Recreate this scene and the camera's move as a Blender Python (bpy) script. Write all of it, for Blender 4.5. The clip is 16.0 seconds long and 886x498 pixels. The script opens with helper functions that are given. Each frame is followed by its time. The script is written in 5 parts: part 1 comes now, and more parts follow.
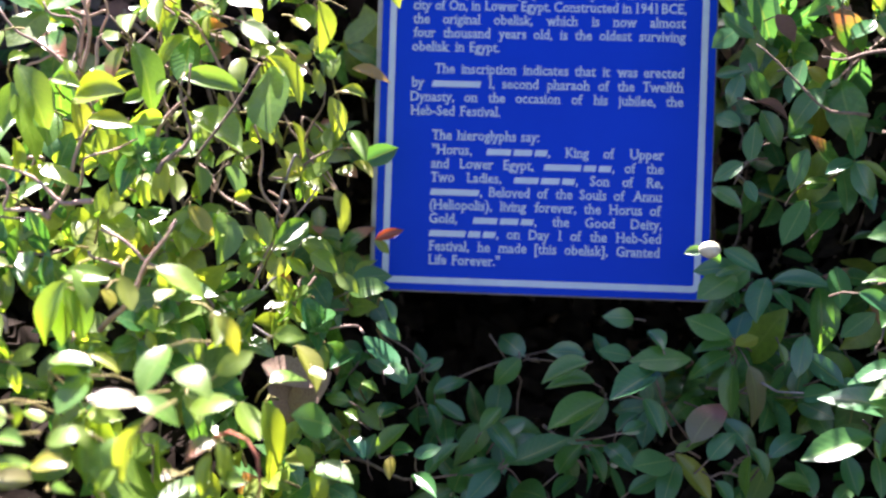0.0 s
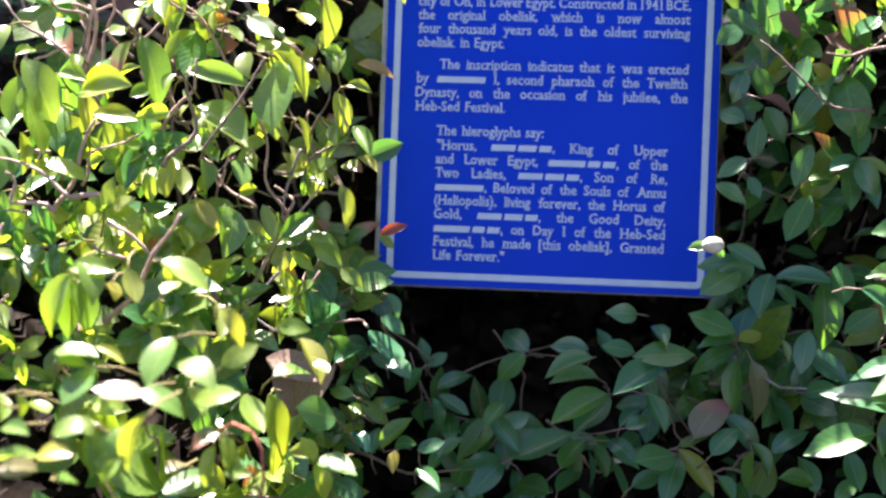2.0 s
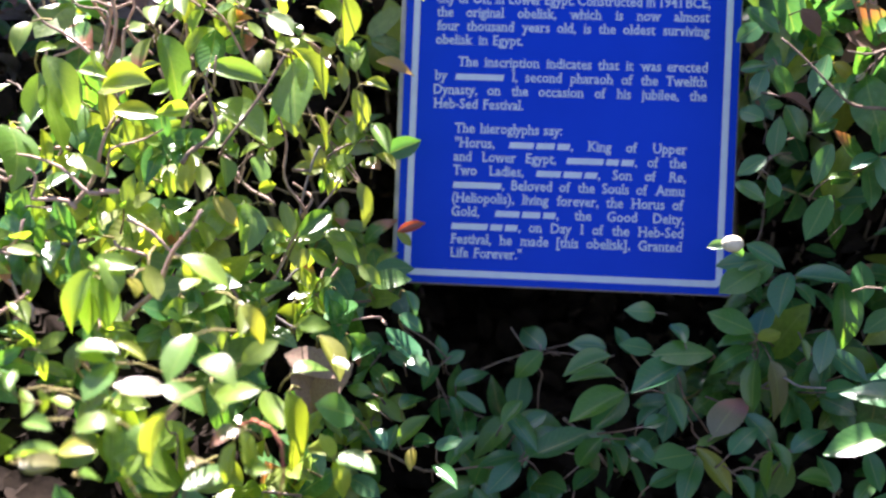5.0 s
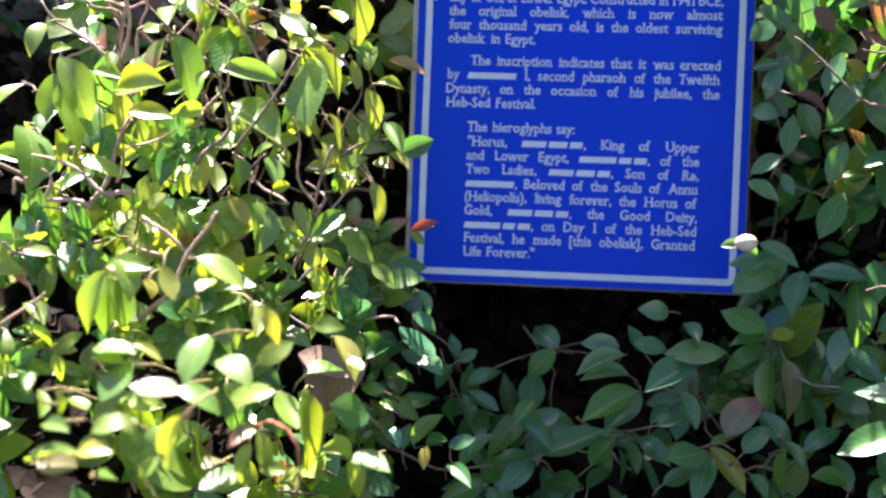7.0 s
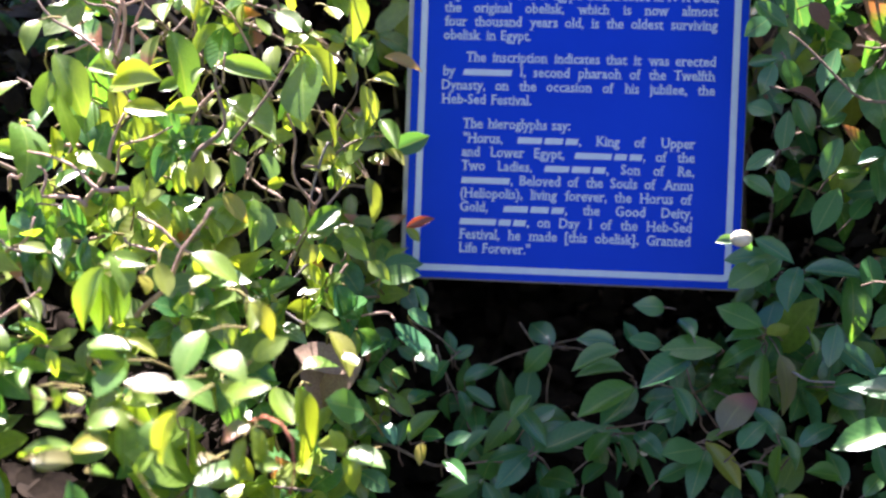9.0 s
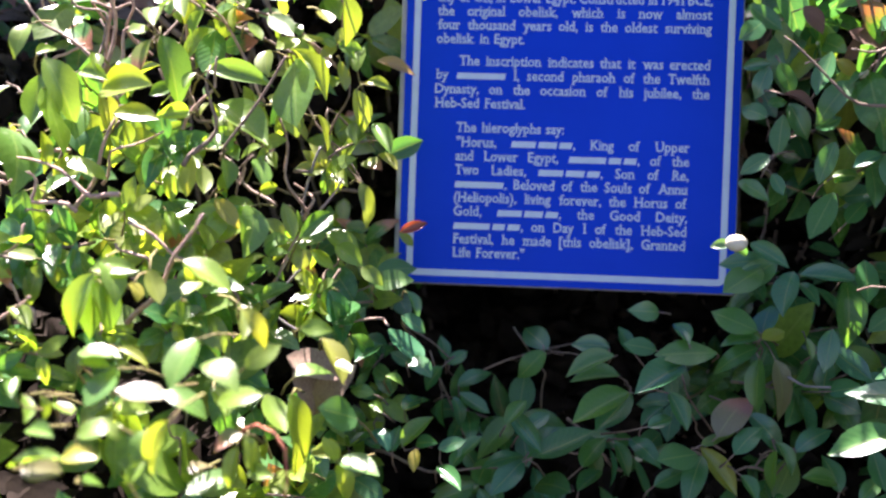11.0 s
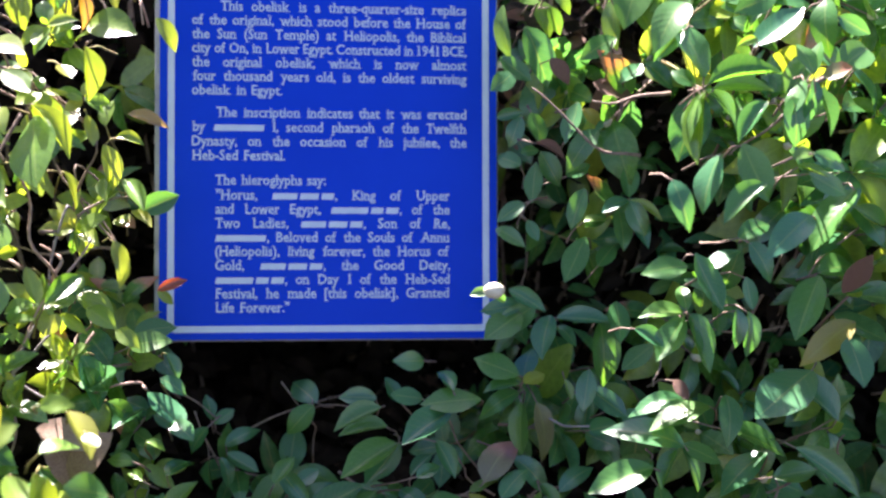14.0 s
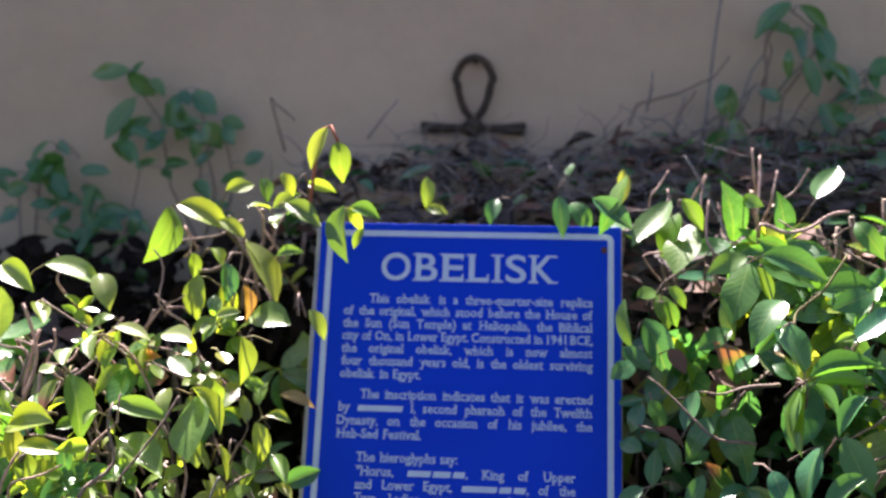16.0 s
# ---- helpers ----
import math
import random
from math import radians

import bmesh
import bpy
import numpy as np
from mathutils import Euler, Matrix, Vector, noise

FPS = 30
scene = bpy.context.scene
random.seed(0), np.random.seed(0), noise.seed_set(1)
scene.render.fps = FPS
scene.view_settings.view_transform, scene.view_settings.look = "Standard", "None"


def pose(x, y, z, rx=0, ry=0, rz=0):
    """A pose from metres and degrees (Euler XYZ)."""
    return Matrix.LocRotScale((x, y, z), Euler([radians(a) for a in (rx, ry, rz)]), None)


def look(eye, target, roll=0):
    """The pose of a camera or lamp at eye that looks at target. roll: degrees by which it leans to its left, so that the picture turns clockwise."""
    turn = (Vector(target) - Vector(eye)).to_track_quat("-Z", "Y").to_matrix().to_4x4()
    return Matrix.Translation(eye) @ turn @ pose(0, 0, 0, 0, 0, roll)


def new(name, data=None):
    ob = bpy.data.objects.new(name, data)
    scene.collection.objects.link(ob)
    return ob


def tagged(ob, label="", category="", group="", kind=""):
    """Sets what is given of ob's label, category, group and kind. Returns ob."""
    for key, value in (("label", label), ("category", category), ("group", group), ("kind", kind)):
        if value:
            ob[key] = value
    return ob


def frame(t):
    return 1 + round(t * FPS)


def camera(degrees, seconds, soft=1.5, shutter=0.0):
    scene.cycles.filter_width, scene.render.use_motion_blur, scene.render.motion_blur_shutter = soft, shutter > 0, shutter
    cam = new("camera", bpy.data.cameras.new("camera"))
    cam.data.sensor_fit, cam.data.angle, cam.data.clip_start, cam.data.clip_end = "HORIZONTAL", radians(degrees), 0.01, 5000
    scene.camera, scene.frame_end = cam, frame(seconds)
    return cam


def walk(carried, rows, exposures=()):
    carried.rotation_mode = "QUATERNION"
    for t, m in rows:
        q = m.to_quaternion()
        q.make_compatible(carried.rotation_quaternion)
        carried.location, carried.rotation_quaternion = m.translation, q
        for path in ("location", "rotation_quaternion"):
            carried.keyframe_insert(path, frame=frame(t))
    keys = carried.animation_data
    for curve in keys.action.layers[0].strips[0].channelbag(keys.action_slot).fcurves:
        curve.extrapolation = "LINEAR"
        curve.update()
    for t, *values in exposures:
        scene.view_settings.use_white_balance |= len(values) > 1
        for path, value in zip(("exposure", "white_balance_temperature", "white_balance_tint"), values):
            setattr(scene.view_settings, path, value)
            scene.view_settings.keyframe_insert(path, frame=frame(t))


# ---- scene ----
# The sign is a panel that leans back in a hedge. Its own frame: x along its foot, z up its face, y into it.
SIGN = Matrix.Translation((0, 0, 0.85)) @ Matrix.Rotation(radians(-18), 4, "X")

cam = camera(43.4, 16.0, soft=2.4)
cam.data.dof.use_dof, cam.data.dof.focus_distance, cam.data.dof.aperture_fstop = True, 1.2, 3.4
# seconds, eye, target, roll, in the sign's frame
PATH = [
    (0, (-0.02, -1.371, 0.058), (-0.165, 0.623, 0.051), 1.9),
    (0.5, (-0.024, -1.373, 0.059), (-0.162, 0.622, 0.048), 1.9),
    (1, (-0.022, -1.375, 0.057), (-0.163, 0.62, 0.046), 2.0),
    (1.5, (-0.022, -1.376, 0.056), (-0.17, 0.618, 0.045), 2.0),
    (2, (-0.018, -1.375, 0.054), (-0.173, 0.619, 0.044), 2.1),
    (2.5, (-0.023, -1.377, 0.055), (-0.183, 0.616, 0.046), 2.2),
    (3, (-0.023, -1.379, 0.058), (-0.184, 0.615, 0.043), 2.2),
    (3.5, (-0.019, -1.376, 0.056), (-0.191, 0.617, 0.041), 2.2),
    (4, (-0.022, -1.375, 0.054), (-0.195, 0.617, 0.039), 2.3),
    (6.5, (-0.026, -1.375, 0.054), (-0.216, 0.616, 0.032), 2.2),
    (7, (-0.029, -1.377, 0.059), (-0.222, 0.614, 0.033), 2.2),
    (7.5, (-0.031, -1.378, 0.058), (-0.222, 0.613, 0.031), 2.1),
    (8, (-0.029, -1.378, 0.058), (-0.221, 0.613, 0.026), 2.1),
    (8.5, (-0.028, -1.379, 0.056), (-0.218, 0.612, 0.028), 2.1),
    (9, (-0.025, -1.378, 0.057), (-0.216, 0.613, 0.028), 2.1),
    (11.5, (-0.027, -1.368, 0.062), (-0.193, 0.625, 0.039), 1.9),
    (12, (-0.011, -1.365, 0.077), (-0.054, 0.634, 0.064), 0.9),
    (12.5, (0.01, -1.351, 0.09), (0.135, 0.645, 0.093), -0.6),
    (13, (0.008, -1.35, 0.09), (0.17, 0.643, 0.107), -0.8),
    (13.5, (0.0, -1.353, 0.091), (0.18, 0.638, 0.128), -0.1),
    (14, (0.007, -1.36, 0.082), (0.198, 0.63, 0.124), -0.1),
    (14.5, (0.004, -1.375, 0.08), (0.16, 0.618, 0.133), -0.4),
    (15, (-0.009, -1.42, 0.072), (0.089, 0.567, 0.279), -1.4),
    (15.5, (0.021, -1.439, 0.08), (0.0, 0.523, 0.467), -1.5),
    (16, (0.084, -1.457, 0.086), (-0.074, 0.469, 0.601), 2.3),
]
walk(cam, [(t, SIGN @ look(e, g, r)) for t, e, g, r in PATH], [(0, 2.86, 6400, 27), (11.5, 2.86, 6400, 27), (12.5, 3.04, 6400, 27), (14.5, 3.04, 6400, 27), (15.5, 2.66, 6400, 27), (16, 2.38, 6400, 27)])

# ---- light ----
SUN_ELEV, SUN_TURN = 52.8, -21.0         # height; degrees off straight behind the wall
to_sun = Vector((math.sin(radians(SUN_TURN)) * math.cos(radians(SUN_ELEV)),
                 math.cos(radians(SUN_TURN)) * math.cos(radians(SUN_ELEV)), math.sin(radians(SUN_ELEV))))
world = bpy.data.worlds.new("world")
scene.world = world
world.use_nodes = True
sky = world.node_tree.nodes.new("ShaderNodeTexSky")
sky.sky_type, sky.sun_disc = "NISHITA", False
sky.sun_elevation, sky.sun_rotation = radians(SUN_ELEV), radians(SUN_TURN)
world.node_tree.links.new(sky.outputs[0], world.node_tree.nodes["Background"].inputs[0])
world.node_tree.nodes["Background"].inputs[1].default_value = 0.0375
sun = new("sun", bpy.data.lights.new("sun", "SUN"))
sun.data.energy, sun.data.angle, sun.data.color = 5.0, radians(0.6), (1.0, 0.95, 0.86)
sun.matrix_world = look(to_sun * 20, (0, 0, 0))

# ---- materials ----


def material(name, build):
    m = bpy.data.materials.new(name)
    m.use_nodes = True
    nt = m.node_tree
    build(nt, nt.nodes["Principled BSDF"])
    return m


def nd(nt, kind, **kw):
    n = nt.nodes.new(kind)
    for k, v in kw.items():
        if k == "op":
            n.operation = v
        elif k == "blend":
            n.blend_type = v
        else:
            n.inputs[k].default_value = v
    return n


def ramp(nt, fac, stops):
    n = nt.nodes.new("ShaderNodeValToRGB")
    el = n.color_ramp.elements
    while len(el) < len(stops):
        el.new(0.5)
    for e, (p, c) in zip(el, stops):
        e.position, e.color = p, (*c, 1)
    nt.links.new(fac, n.inputs[0])
    return n.outputs[0]


def mixc(nt, fac, a, b, blend="MIX"):
    n = nt.nodes.new("ShaderNodeMixRGB")
    n.blend_type = blend
    for v, s in ((fac, 0), (a, 1), (b, 2)):
        if isinstance(v, (int, float)):
            n.inputs[s].default_value = v
        elif isinstance(v, tuple):
            n.inputs[s].default_value = (*v, 1)
        else:
            nt.links.new(v, n.inputs[s])
    return n.outputs[0]


def calc(nt, op, a, b=0.0):
    n = nt.nodes.new("ShaderNodeMath")
    n.operation = op
    for v, s in ((a, 0), (b, 1)):
        if isinstance(v, (int, float)):
            n.inputs[s].default_value = v
        else:
            nt.links.new(v, n.inputs[s])
    return n.outputs[0]


def noise_at(nt, scale, detail=4.0, rough=0.6, coord="Object"):
    tc = nt.nodes.new("ShaderNodeTexCoord")
    n = nd(nt, "ShaderNodeTexNoise", Scale=scale, Detail=detail, Roughness=rough)
    nt.links.new(tc.outputs[coord], n.inputs["Vector"])
    return n.outputs[0]


def bump(nt, bsdf, height, strength, distance):
    n = nd(nt, "ShaderNodeBump", Strength=strength, Distance=distance)
    nt.links.new(height, n.inputs["Height"])
    nt.links.new(n.outputs[0], bsdf.inputs["Normal"])


def chance(nt):
    """A random number for each leaf, whether it is an object or an island."""
    a = nt.nodes.new("ShaderNodeObjectInfo").outputs["Random"]
    b = nt.nodes.new("ShaderNodeNewGeometry").outputs["Random Per Island"]
    return calc(nt, "FRACT", calc(nt, "ADD", a, b))


def leaf_material(name, colours, rough, through_share, bronze=0.0, blot=0.0, wax=1.0, glow=(2.0, 1.9, 0.55)):
    def build(nt, p):
        r = chance(nt)
        uv = nt.nodes.new("ShaderNodeUVMap")
        sep = nt.nodes.new("ShaderNodeSeparateXYZ")
        nt.links.new(uv.outputs[0], sep.inputs[0])
        x, y = sep.outputs[0], sep.outputs[1]
        k = len(colours) - 1
        col = ramp(nt, r, [(i / k, c) for i, c in enumerate(colours)])
        # blotches and a paler midrib with side veins
        mott = noise_at(nt, 95.0, 3.0)
        col = mixc(nt, 0.55, col, ramp(nt, mott, [(0.3, (0.55, 0.6, 0.5)), (0.7, (1.25, 1.2, 1.1))]), "MULTIPLY")
        off = calc(nt, "ABSOLUTE", calc(nt, "SUBTRACT", x, 0.5))
        rib = calc(nt, "LESS_THAN", off, 0.03)
        vein = calc(nt, "SINE", calc(nt, "MULTIPLY", calc(nt, "SUBTRACT", y, calc(nt, "MULTIPLY", off, 0.45)), 58.0))
        vmask = calc(nt, "MULTIPLY", calc(nt, "GREATER_THAN", vein, 0.9), 0.05)
        col = mixc(nt, calc(nt, "MAXIMUM", calc(nt, "MULTIPLY", rib, 0.2), vmask), col, (0.42, 0.5, 0.16))
        if bronze:
            r2 = calc(nt, "FRACT", calc(nt, "MULTIPLY", r, 17.31))
            m = calc(nt, "MULTIPLY", calc(nt, "LESS_THAN", r2, bronze),
                     ramp(nt, calc(nt, "ADD", y, calc(nt, "MULTIPLY", mott, 0.5)), [(0.75, (0, 0, 0)), (1.15 / 1.5 + 0.2, (1, 1, 1))]))
            col = mixc(nt, m, col, (0.36, 0.16, 0.11))
        if blot:
            spots = noise_at(nt, 38.0, 2.0)
            m = ramp(nt, spots, [(0.68, (0, 0, 0)), (0.72, (1, 1, 1))])
            r3 = calc(nt, "FRACT", calc(nt, "MULTIPLY", r, 41.7))
            col = mixc(nt, calc(nt, "MULTIPLY", calc(nt, "LESS_THAN", r3, blot), m), col, (0.16, 0.085, 0.05))
        nt.links.new(col, p.inputs["Base Color"])
        p.inputs["Roughness"].default_value = rough
        p.inputs["IOR"].default_value = 1.5
        p.inputs["Specular IOR Level"].default_value = 0.42
        nt.links.new(ramp(nt, calc(nt, "FRACT", calc(nt, "MULTIPLY", r, 29.3)), [(0.2, (wax * 0.4,) * 3), (0.7, (wax,) * 3)]), p.inputs["Coat Weight"])
        p.inputs["Coat Roughness"].default_value = 0.2 if wax > 0.9 else 0.3
        p.inputs["Coat IOR"].default_value = 1.65
        rr = calc(nt, "ADD", rough, calc(nt, "MULTIPLY", calc(nt, "SUBTRACT", mott, 0.5), 0.25))
        nt.links.new(rr, p.inputs["Roughness"])
        bump(nt, p, calc(nt, "ADD", calc(nt, "MULTIPLY", vein, 0.4), calc(nt, "MULTIPLY", mott, 1.2)), 0.16, 0.0012)
        tr = nt.nodes.new("ShaderNodeBsdfTranslucent")
        nt.links.new(mixc(nt, 1.0, col, glow, "MULTIPLY"), tr.inputs[0])
        mix = nt.nodes.new("ShaderNodeMixShader")
        mix.inputs[0].default_value = through_share
        nt.links.new(p.outputs[0], mix.inputs[1])
        nt.links.new(tr.outputs[0], mix.inputs[2])
        nt.links.new(mix.outputs[0], nt.nodes["Material Output"].inputs[0])
    return material(name, build)


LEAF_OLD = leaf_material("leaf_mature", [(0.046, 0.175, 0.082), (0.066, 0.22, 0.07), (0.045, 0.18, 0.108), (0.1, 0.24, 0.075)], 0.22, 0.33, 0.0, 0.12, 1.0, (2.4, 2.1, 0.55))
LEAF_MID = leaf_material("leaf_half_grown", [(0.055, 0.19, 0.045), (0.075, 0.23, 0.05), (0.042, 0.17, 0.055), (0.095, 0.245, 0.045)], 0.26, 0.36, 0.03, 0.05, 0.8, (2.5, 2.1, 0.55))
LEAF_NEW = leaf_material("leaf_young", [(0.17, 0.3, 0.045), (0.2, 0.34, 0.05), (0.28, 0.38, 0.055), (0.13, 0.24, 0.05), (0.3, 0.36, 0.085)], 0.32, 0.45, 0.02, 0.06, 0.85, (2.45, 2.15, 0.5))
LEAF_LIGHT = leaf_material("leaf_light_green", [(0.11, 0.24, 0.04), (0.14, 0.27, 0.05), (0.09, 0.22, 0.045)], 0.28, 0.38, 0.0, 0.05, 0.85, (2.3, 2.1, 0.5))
LEAF_YELLOW = leaf_material("leaf_yellowing", [(0.36, 0.34, 0.05), (0.27, 0.33, 0.05), (0.34, 0.3, 0.06)], 0.3, 0.4, 0.06, 0.12, 0.8, (2.2, 1.9, 0.5))
LEAF_BRONZE = leaf_material("leaf_bronze", [(0.17, 0.16, 0.08), (0.22, 0.18, 0.1), (0.14, 0.17, 0.08)], 0.3, 0.3, 0.45, 0.5, 0.9, (2.0, 1.7, 0.7))
LEAF_RED = leaf_material("leaf_red", [(0.3, 0.05, 0.06), (0.35, 0.08, 0.05)], 0.4, 0.3)
LEAF_ORANGE = leaf_material("leaf_orange", [(0.5, 0.26, 0.08), (0.45, 0.3, 0.08)], 0.35, 0.4)


def bark(name, dark, light, scale, shine=0.35):
    def build(nt, p):
        n = noise_at(nt, scale, 6.0, 0.7)
        nt.links.new(ramp(nt, n, [(0.3, dark), (0.7, light)]), p.inputs["Base Color"])
        p.inputs["Roughness"].default_value = 0.8
        p.inputs["Specular IOR Level"].default_value = shine
        bump(nt, p, n, 0.6, 0.002)
    return material(name, build)


BARK = bark("bark", (0.12, 0.085, 0.065), (0.34, 0.25, 0.2), 140)
BARK_GREY = bark("bark_grey", (0.1, 0.09, 0.088), (0.36, 0.325, 0.31), 90)
BARK_PINK = bark("young_bark", (0.26, 0.16, 0.125), (0.58, 0.41, 0.34), 80)
SHOOT = bark("green_shoot", (0.2, 0.13, 0.06), (0.24, 0.25, 0.08), 60)
RED_SHOOT = bark("red_shoot", (0.35, 0.1, 0.06), (0.5, 0.2, 0.12), 60)
CUT_WOOD = bark("cut_wood", (0.5, 0.38, 0.26), (0.62, 0.5, 0.38), 200)
DEAD = bark("dead_leaf", (0.08, 0.038, 0.028), (0.22, 0.125, 0.085), 45)
# Leaf colour near black, darkened to give the hedge's gaps their shade.
SHADE_DARK = bark("shade_dark_leaf", (0.009, 0.007, 0.006), (0.028, 0.021, 0.016), 45, 0.03)
DEAD_PALE = bark("pale_dead_leaf", (0.2, 0.12, 0.085), (0.42, 0.3, 0.22), 40)
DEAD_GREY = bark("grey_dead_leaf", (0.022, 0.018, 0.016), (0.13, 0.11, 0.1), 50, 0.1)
BUD = bark("bud", (0.6, 0.55, 0.4), (0.75, 0.7, 0.55), 80)
SOIL = bark("soil", (0.012, 0.009, 0.007), (0.05, 0.038, 0.028), 9, 0.05)


def stucco(nt, p):
    big, mid, fine = noise_at(nt, 1.6, 5.0), noise_at(nt, 14.0, 6.0, 0.65), noise_at(nt, 130.0, 4.0, 0.7)
    c = ramp(nt, big, [(0.3, (0.50, 0.39, 0.28)), (0.7, (0.60, 0.48, 0.355))])
    c = mixc(nt, 0.4, c, ramp(nt, mid, [(0.3, (0.82, 0.8, 0.78)), (0.65, (1.08, 1.06, 1.04))]), "MULTIPLY")
    pits = ramp(nt, noise_at(nt, 55.0, 1.0), [(0.76, (0, 0, 0)), (0.79, (1, 1, 1))])
    c = mixc(nt, calc(nt, "MULTIPLY", pits, 0.5), c, (0.24, 0.2, 0.17))
    nt.links.new(c, p.inputs["Base Color"])
    p.inputs["Roughness"].default_value = 0.92
    bump(nt, p, calc(nt, "ADD", mid, calc(nt, "MULTIPLY", fine, 0.5)), 0.5, 0.006)


def blue_paint(nt, p):
    big, fine = noise_at(nt, 6.0, 5.0), noise_at(nt, 160.0, 3.0)
    nt.links.new(ramp(nt, big, [(0.3, (0.001, 0.049, 0.62)), (0.7, (0.0015, 0.058, 0.68))]), p.inputs["Base Color"])
    nt.links.new(calc(nt, "ADD", 0.34, calc(nt, "MULTIPLY", fine, 0.14)), p.inputs["Roughness"])
    p.inputs["Specular IOR Level"].default_value = 0.12
    bump(nt, p, fine, 0.05, 0.0005)


def white_paint(nt, p):
    nt.links.new(ramp(nt, noise_at(nt, 60.0), [(0.3, (0.52, 0.63, 0.82)), (0.7, (0.62, 0.72, 0.88))]), p.inputs["Base Color"])
    p.inputs["Roughness"].default_value = 0.4


def dull_metal(nt, p):
    nt.links.new(ramp(nt, noise_at(nt, 50.0, 6.0), [(0.3, (0.30, 0.30, 0.31)), (0.7, (0.5, 0.49, 0.48))]), p.inputs["Base Color"])
    p.inputs["Metallic"].default_value, p.inputs["Roughness"].default_value = 0.6, 0.5


def rust(nt, p):
    nt.links.new(ramp(nt, noise_at(nt, 160.0, 6.0), [(0.3, (0.06, 0.025, 0.02)), (0.7, (0.2, 0.08, 0.05))]), p.inputs["Base Color"])
    p.inputs["Roughness"].default_value = 0.8


def bronze(nt, p):
    n = noise_at(nt, 55.0, 6.0, 0.7)
    nt.links.new(ramp(nt, n, [(0.3, (0.022, 0.016, 0.012)), (0.55, (0.06, 0.042, 0.026)), (0.75, (0.17, 0.12, 0.07))]), p.inputs["Base Color"])
    p.inputs["Metallic"].default_value, p.inputs["Roughness"].default_value = 0.25, 0.7
    bump(nt, p, n, 0.8, 0.003)


STUCCO, BLUE, WHITE = material("stucco", stucco), material("blue_paint", blue_paint), material("white_paint", white_paint)
METAL, RUST, BRONZE = material("dull_metal", dull_metal), material("rusty_screw", rust), material("weathered_bronze", bronze)

# ---- small builders ----


def mesh_of(name, bm, mats, smooth=False):
    me = bpy.data.meshes.new(name)
    bm.to_mesh(me)
    bm.free()
    for m in mats if isinstance(mats, (list, tuple)) else [mats]:
        me.materials.append(m)
    if smooth:
        for f in me.polygons:
            f.use_smooth = True
    return me


def part(name, bm, mats, parent, label="", smooth=False):
    """One mesh object under a thing or a part."""
    ob = new(name, mesh_of(name, bm, mats, smooth) if isinstance(bm, bmesh.types.BMesh) else bm)
    ob.parent = parent
    if label:
        ob["label"] = label
    return ob


def box(bm, lo, hi, bevel=0.0):
    r = bmesh.ops.create_cube(bm, size=1.0)
    lo, hi = Vector(lo), Vector(hi)
    for v in r["verts"]:
        v.co = Vector([(a + b) / 2 + c * (b - a) for a, b, c in zip(lo, hi, v.co)])
    if bevel:
        bmesh.ops.bevel(bm, geom=list({e for v in r["verts"] for e in v.link_edges}), offset=bevel, segments=2, affect="EDGES", profile=0.5)


def tube(bm, pts, radii, sides=7, cap_index=0):
    """A round bar along points, with a radius at each."""
    pts = [Vector(p) for p in pts]
    rings = []
    side = None
    for i, p in enumerate(pts):
        d = (pts[min(i + 1, len(pts) - 1)] - pts[max(i - 1, 0)]).normalized()
        if side is None:
            side = d.orthogonal().normalized()
        side = (side - d * side.dot(d)).normalized()
        up = d.cross(side)
        rings.append([bm.verts.new(p + (side * math.cos(a) + up * math.sin(a)) * radii[i])
                      for a in (2 * math.pi * k / sides for k in range(sides))])
    for a, b in zip(rings, rings[1:]):
        for k in range(sides):
            bm.faces.new((a[k], a[(k + 1) % sides], b[(k + 1) % sides], b[k]))
    bm.faces.new(rings[0][::-1])
    f = bm.faces.new(rings[-1])
    f.material_index = cap_index


def thing(name, at, label, category, group="", kind=""):
    ob = new(name)
    ob.matrix_world = at if isinstance(at, Matrix) else Matrix.Translation(at)
    return tagged(ob, label, category, group, kind)


# ---- setting ----
bm = bmesh.new()
n = 60
size = [-1500, -300, -60, -20, -8] + [-4 + 8 * i / n for i in range(n + 1)] + [8, 20, 60, 300, 1500]
grid = [[bm.verts.new((x, y, 0.012 * noise.noise((x * 3, y * 3, 0)) + 0.006 * noise.noise((x * 11, y * 11, 3)))) for x in size] for y in size]
for i in range(len(size) - 1):
    for j in range(len(size) - 1):
        bm.faces.new((grid[i][j], grid[i][j + 1], grid[i + 1][j + 1], grid[i + 1][j]))
ground = tagged(new("ground", mesh_of("ground", bm, SOIL, True)), "bare dark brown soil under the hedge", "ground", kind="structure")

WALL_Y = 0.60
bm = bmesh.new()
box(bm, (-7, WALL_Y, -0.1), (7, WALL_Y + 0.22, 1.78), 0.012)
wall_north = tagged(new("wall_north", mesh_of("wall", bm, STUCCO)), "beige stucco garden wall behind the hedge", "wall", kind="structure")
bm = bmesh.new()
box(bm, (-7, WALL_Y - 0.008, 1.781), (7, WALL_Y + 0.23, 1.84), 0.012)
part("coping", bm, STUCCO, wall_north)

# ---- the ankh on the wall ----
ankh = thing("ankh_ornament", Matrix.Translation((-0.02, WALL_Y, 1.49)) @ Matrix.Scale(0.93, 4), "dark weathered bronze ankh ornament mounted on stucco wall", "ornament")


def local(bmx, matrix):
    bmesh.ops.transform(bmx, matrix=matrix, verts=bmx.verts)
    return bmx


